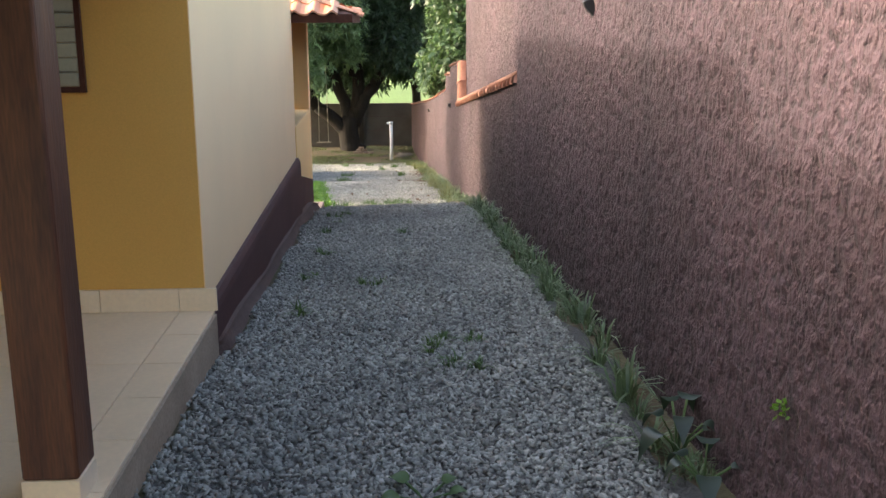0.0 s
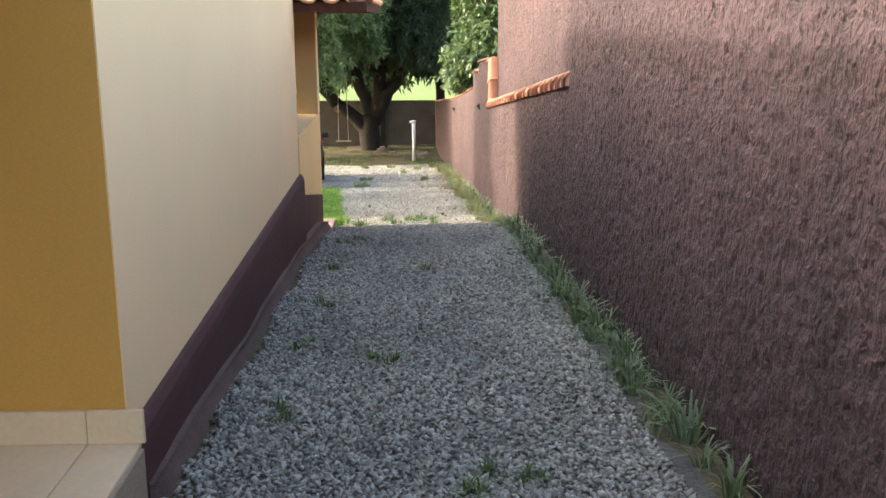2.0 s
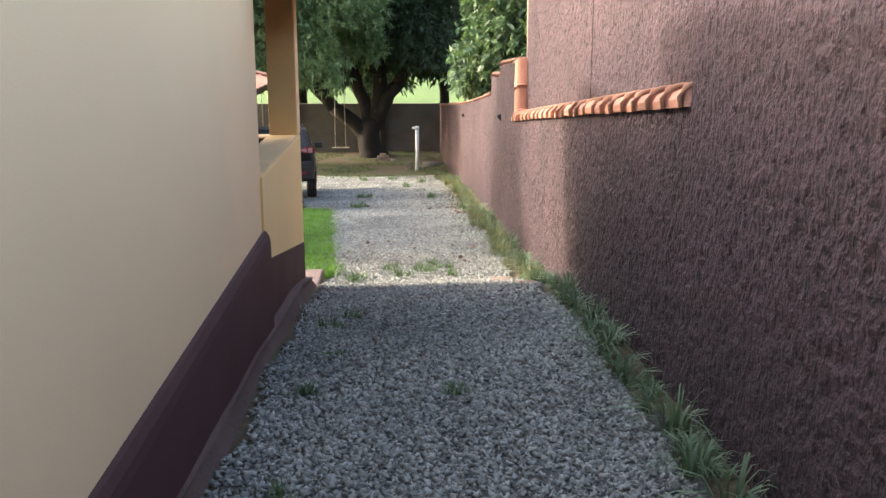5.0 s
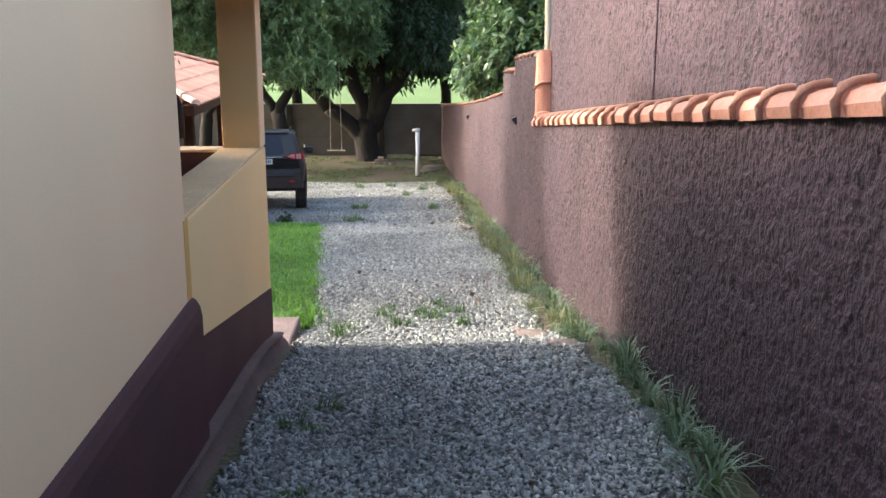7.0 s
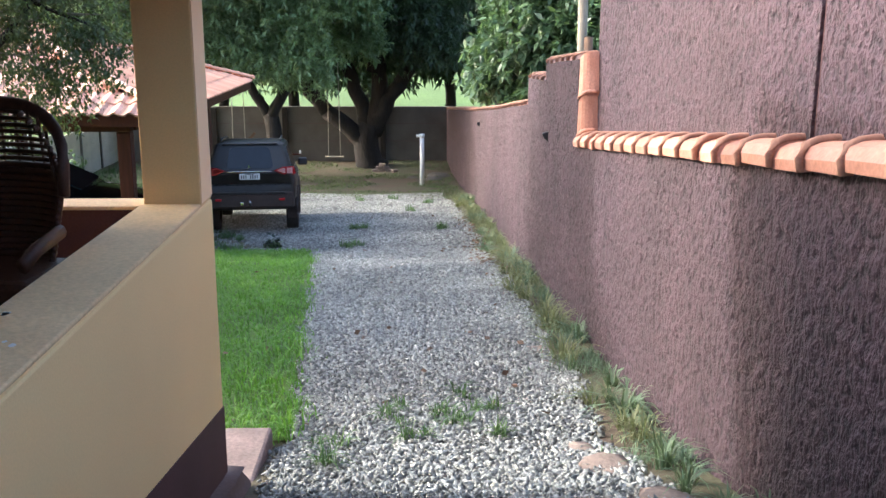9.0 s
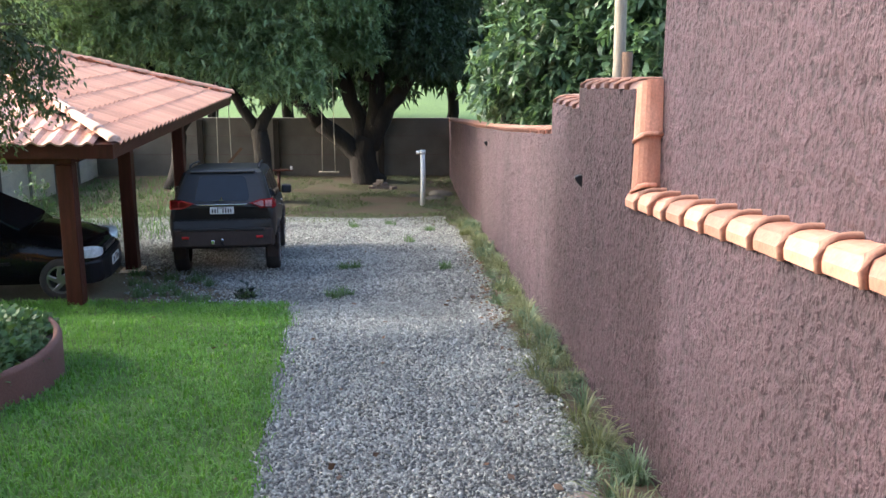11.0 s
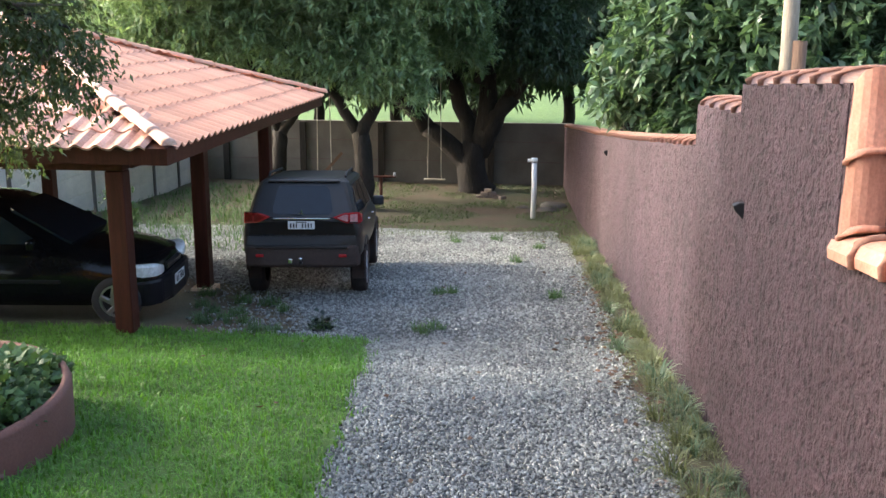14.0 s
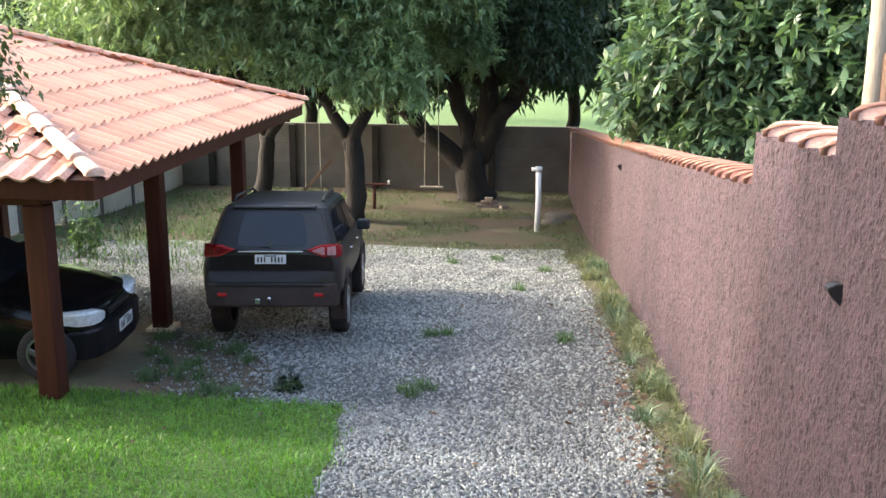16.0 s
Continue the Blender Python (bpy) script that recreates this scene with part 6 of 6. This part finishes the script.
# low grass between the tufts
nb = 15000
Y = rng.uniform(3.6, 35.0, nb)
k0 = np.array([noise.noise((0.0, y * 1.3, 4.0)) for y in Y])
X = wall_x(Y) - 0.03 - np.abs(rng.standard_normal(nb)) * np.where(Y < 14, 0.09, 0.15 + 0.04 * np.sin(1.9 * Y))
k = k0 > 0.02 - 0.1 * (Y > 21)
X, Y = X[k], Y[k]
dry = Y > 20.5
for sel, material, label in ((~dry, M_TUFT, "short green grass along the foot of the wall"), (dry, M_TUFTDRY, "short yellowing grass along the foot of the wall")):
    n = int(sel.sum())
    tagged(blades("border_grass", X[sel], Y[sel], gz(X[sel], Y[sel]), rng.uniform(0.04, 0.13, n), rng.uniform(0.005, 0.01, n), rng.uniform(0.2, 1.5, n), material), label, "grass", kind="stuff")
# thin sapling by the panel wall
sp = (-8.3, 33.0, G(-8.3, 33.0))
sap = thing("sapling", sp, "thin leafy sapling growing beside the concrete panel wall", "plant")
for dx, h in ((-0.3, 1.0), (0.0, 1.3), (0.22, 1.15), (-0.12, 0.8), (0.35, 0.7)):
    tube("stem", [(dx * 0.3, 0, 0), (dx * 0.7, 0.03, h * 0.5), (dx, 0.0, h)], [0.012, 0.009, 0.004], M_WEED, sap, "", 5)
    n = 90
    q = rng.uniform(0.15, 1.0, n)
    P = np.stack([dx * (0.3 + 0.7 * q), np.zeros(n), h * q], -1) + 0.06 * rng.standard_normal((n, 3))
    leaves("foliage", P, rng.standard_normal((n, 3)) + [0, 0, 0.2], 0.11, 0.22, M_WEED, sap, "", 0.25)
# weeds that grow through the gravel
WPOS = [(0.34, 5.9), (0.18, 5.6), (0.5, 5.75), (0.4, 5.2), (-0.15, 7.6), (-0.62, 6.6), (-0.7, 9.0), (-0.72, 10.4), (-0.66, 8.0), (0.02, 10.6), (-0.75, 12.2), (-0.6, 12.6), (-0.7, 11.2), (-0.32, 15.6), (-0.1, 15.8), (0.05, 15.5), (0.2, 15.9), (-0.22, 15.3), (0.3, 15.4), (0.12, 16.2), (-0.42, 15.9), (-0.8, 14.9), (-0.75, 15.3),
        (-2.5, 25.2), (-3.9, 25.6), (-3.8, 25.9), (-3.6, 25.4), (-4.0, 25.3), (-3.3, 25.0), (-3.1, 24.95), (-3.2, 26.2), (-3.5, 26.6), (-1.35, 25.1), (-1.2, 25.3), (-1.4, 27.6), (-1.25, 27.7), (-4.4, 26.3), (-4.1, 26.0), (-4.5, 27.0), (-3.9, 26.6), (0.25, 27.5), (-0.3, 31.0), (-1.6, 33.6), (0.1, 33.0), (-0.8, 34.2)]
wx, wy, wh = [], [], []
for x, y in WPOS:
    for _ in range(2 if y < 17 else 4):
        cx, cy = x + crng.uniform(-0.1, 0.1), y + crng.uniform(-0.12, 0.12)
        s = crng.uniform(0.5, 1.1) * (1.0 if 14 < y < 17 else 0.8 if y < 14 else 1.2)
        for _ in range(24):
            wx.append(cx + crng.uniform(-0.05, 0.05) * s)
            wy.append(cy + crng.uniform(-0.05, 0.05) * s)
            wh.append(0.16 * s * crng.uniform(0.5, 1.15))
wx, wy, wh = np.array(wx), np.array(wy), np.array(wh)
tagged(blades("gravel_weeds", wx, wy, gz(wx, wy), wh, 0.009 * rng.uniform(0.7, 1.3, len(wx)), rng.uniform(0.15, 1.5, len(wx)), M_WEED), "small green weeds growing through the gravel", "weeds", kind="stuff")
mound("weed_clump", -2.52, 25.15, float(gz(-2.5, 25.15)), 0.11, 0.24, 90, 0.08, M_DARKLEAF, "dark leafy weed standing in the gravel", "weed")

# fallen leaves
M_LITTER = leaf_mat("fallen_leaf", (0.14, 0.075, 0.042), (0.06, 0.04, 0.026), 0.7, 0.1)
n = 390
Y = np.concatenate([rng.uniform(21.5, 29.5, 330), rng.uniform(15.5, 34.0, n - 330)])
X = np.concatenate([edge_right(Y[:330]) + 0.12 * rng.standard_normal(330), rng.uniform(-1.6, 0.8, n - 330)])
D = rng.standard_normal((n, 3)) * [1, 1, 0.12]
tagged(leaves("fallen_leaves", np.stack([X, Y, gz(X, Y) + 0.045], -1), D, 0.075, 0.3, M_LITTER, None, "", 0.02), "dry brown leaves scattered along the gravel edge", "leaf litter", kind="stuff")
n = 14
X, Y = rng.uniform(-5.0, -1.6, n), rng.uniform(16.0, 24.2, n)
tagged(leaves("fallen_leaves", np.stack([X, Y, gz(X, Y) + 0.11], -1), rng.standard_normal((n, 3)) * [1, 1, 0.2], 0.07, 0.3, M_LITTER, None, "", 0.02), "few dry leaves lying on the lawn", "leaf litter", kind="stuff")

# broad-leaved plants near the terrace
def broad_plant(x, y, z, n, length, h, material, label, name="broadleaf_plant", tilt=0.9):
    t = thing(name, (x, y, z), label, "plant")
    for k in range(n):
        a = 2 * math.pi * (k * 0.382 + crng.uniform(-0.05, 0.05))
        l = length * crng.uniform(0.7, 1.15)
        hh = h * crng.uniform(0.5, 1.0)
        bx, by = 0.1 * math.cos(a), 0.1 * math.sin(a)
        tube("stem", [(0, 0, 0), (bx * 0.4, by * 0.4, hh * 0.6), (bx, by, hh)], 0.006, M_WEED, t, "", 5)
        vs, fs = [], []
        m = 7
        for i in range(m + 1):
            u = i / m
            w = l * 0.36 * math.sin(math.pi * min(1, (u * 0.92 + 0.08)) ** 0.75) * (1 - 0.1 * u)
            f = bx * 10 * l * u, by * 10 * l * u
            zz = hh + 0.25 * l * math.sin(2.2 * u) - tilt * l * u * u
            for s, dz in ((-1, 0.12), (0, 0.0), (1, 0.12)):
                vs.append((bx + f[0] * 0.8 - math.sin(a) * w * s, by + f[1] * 0.8 + math.cos(a) * w * s, zz + dz * w * abs(s)))
        for i in range(m):
            for j in (0, 1):
                fs.append((i * 3 + j, i * 3 + j + 1, i * 3 + j + 4, i * 3 + j + 3))
        obj("leaf", vs, fs, material, t, "", True)
    return t


broad_plant(1.22, 3.85, float(gz(1.1, 3.7)), 7, 0.15, 0.26, M_DARKLEAF, "dark green broad-leaved plant at the foot of the wall")
broad_plant(1.22, 3.5, float(gz(1.05, 3.35)), 5, 0.13, 0.2, M_DARKLEAF, "dark green broad-leaved plant at the foot of the wall")
broad_plant(0.11, 3.5, float(gz(0.1, 3.5)), 5, 0.12, 0.06, M_WEED, "small broad-leaved seedling in the gravel", "seedling", 0.3)
mound("wall_fern", 1.32, 3.05, 0.79, 0.03, 0.04, 36, 0.026, M_BLADE, "small bright green plant rooted in the wall", "plant", 0.4)
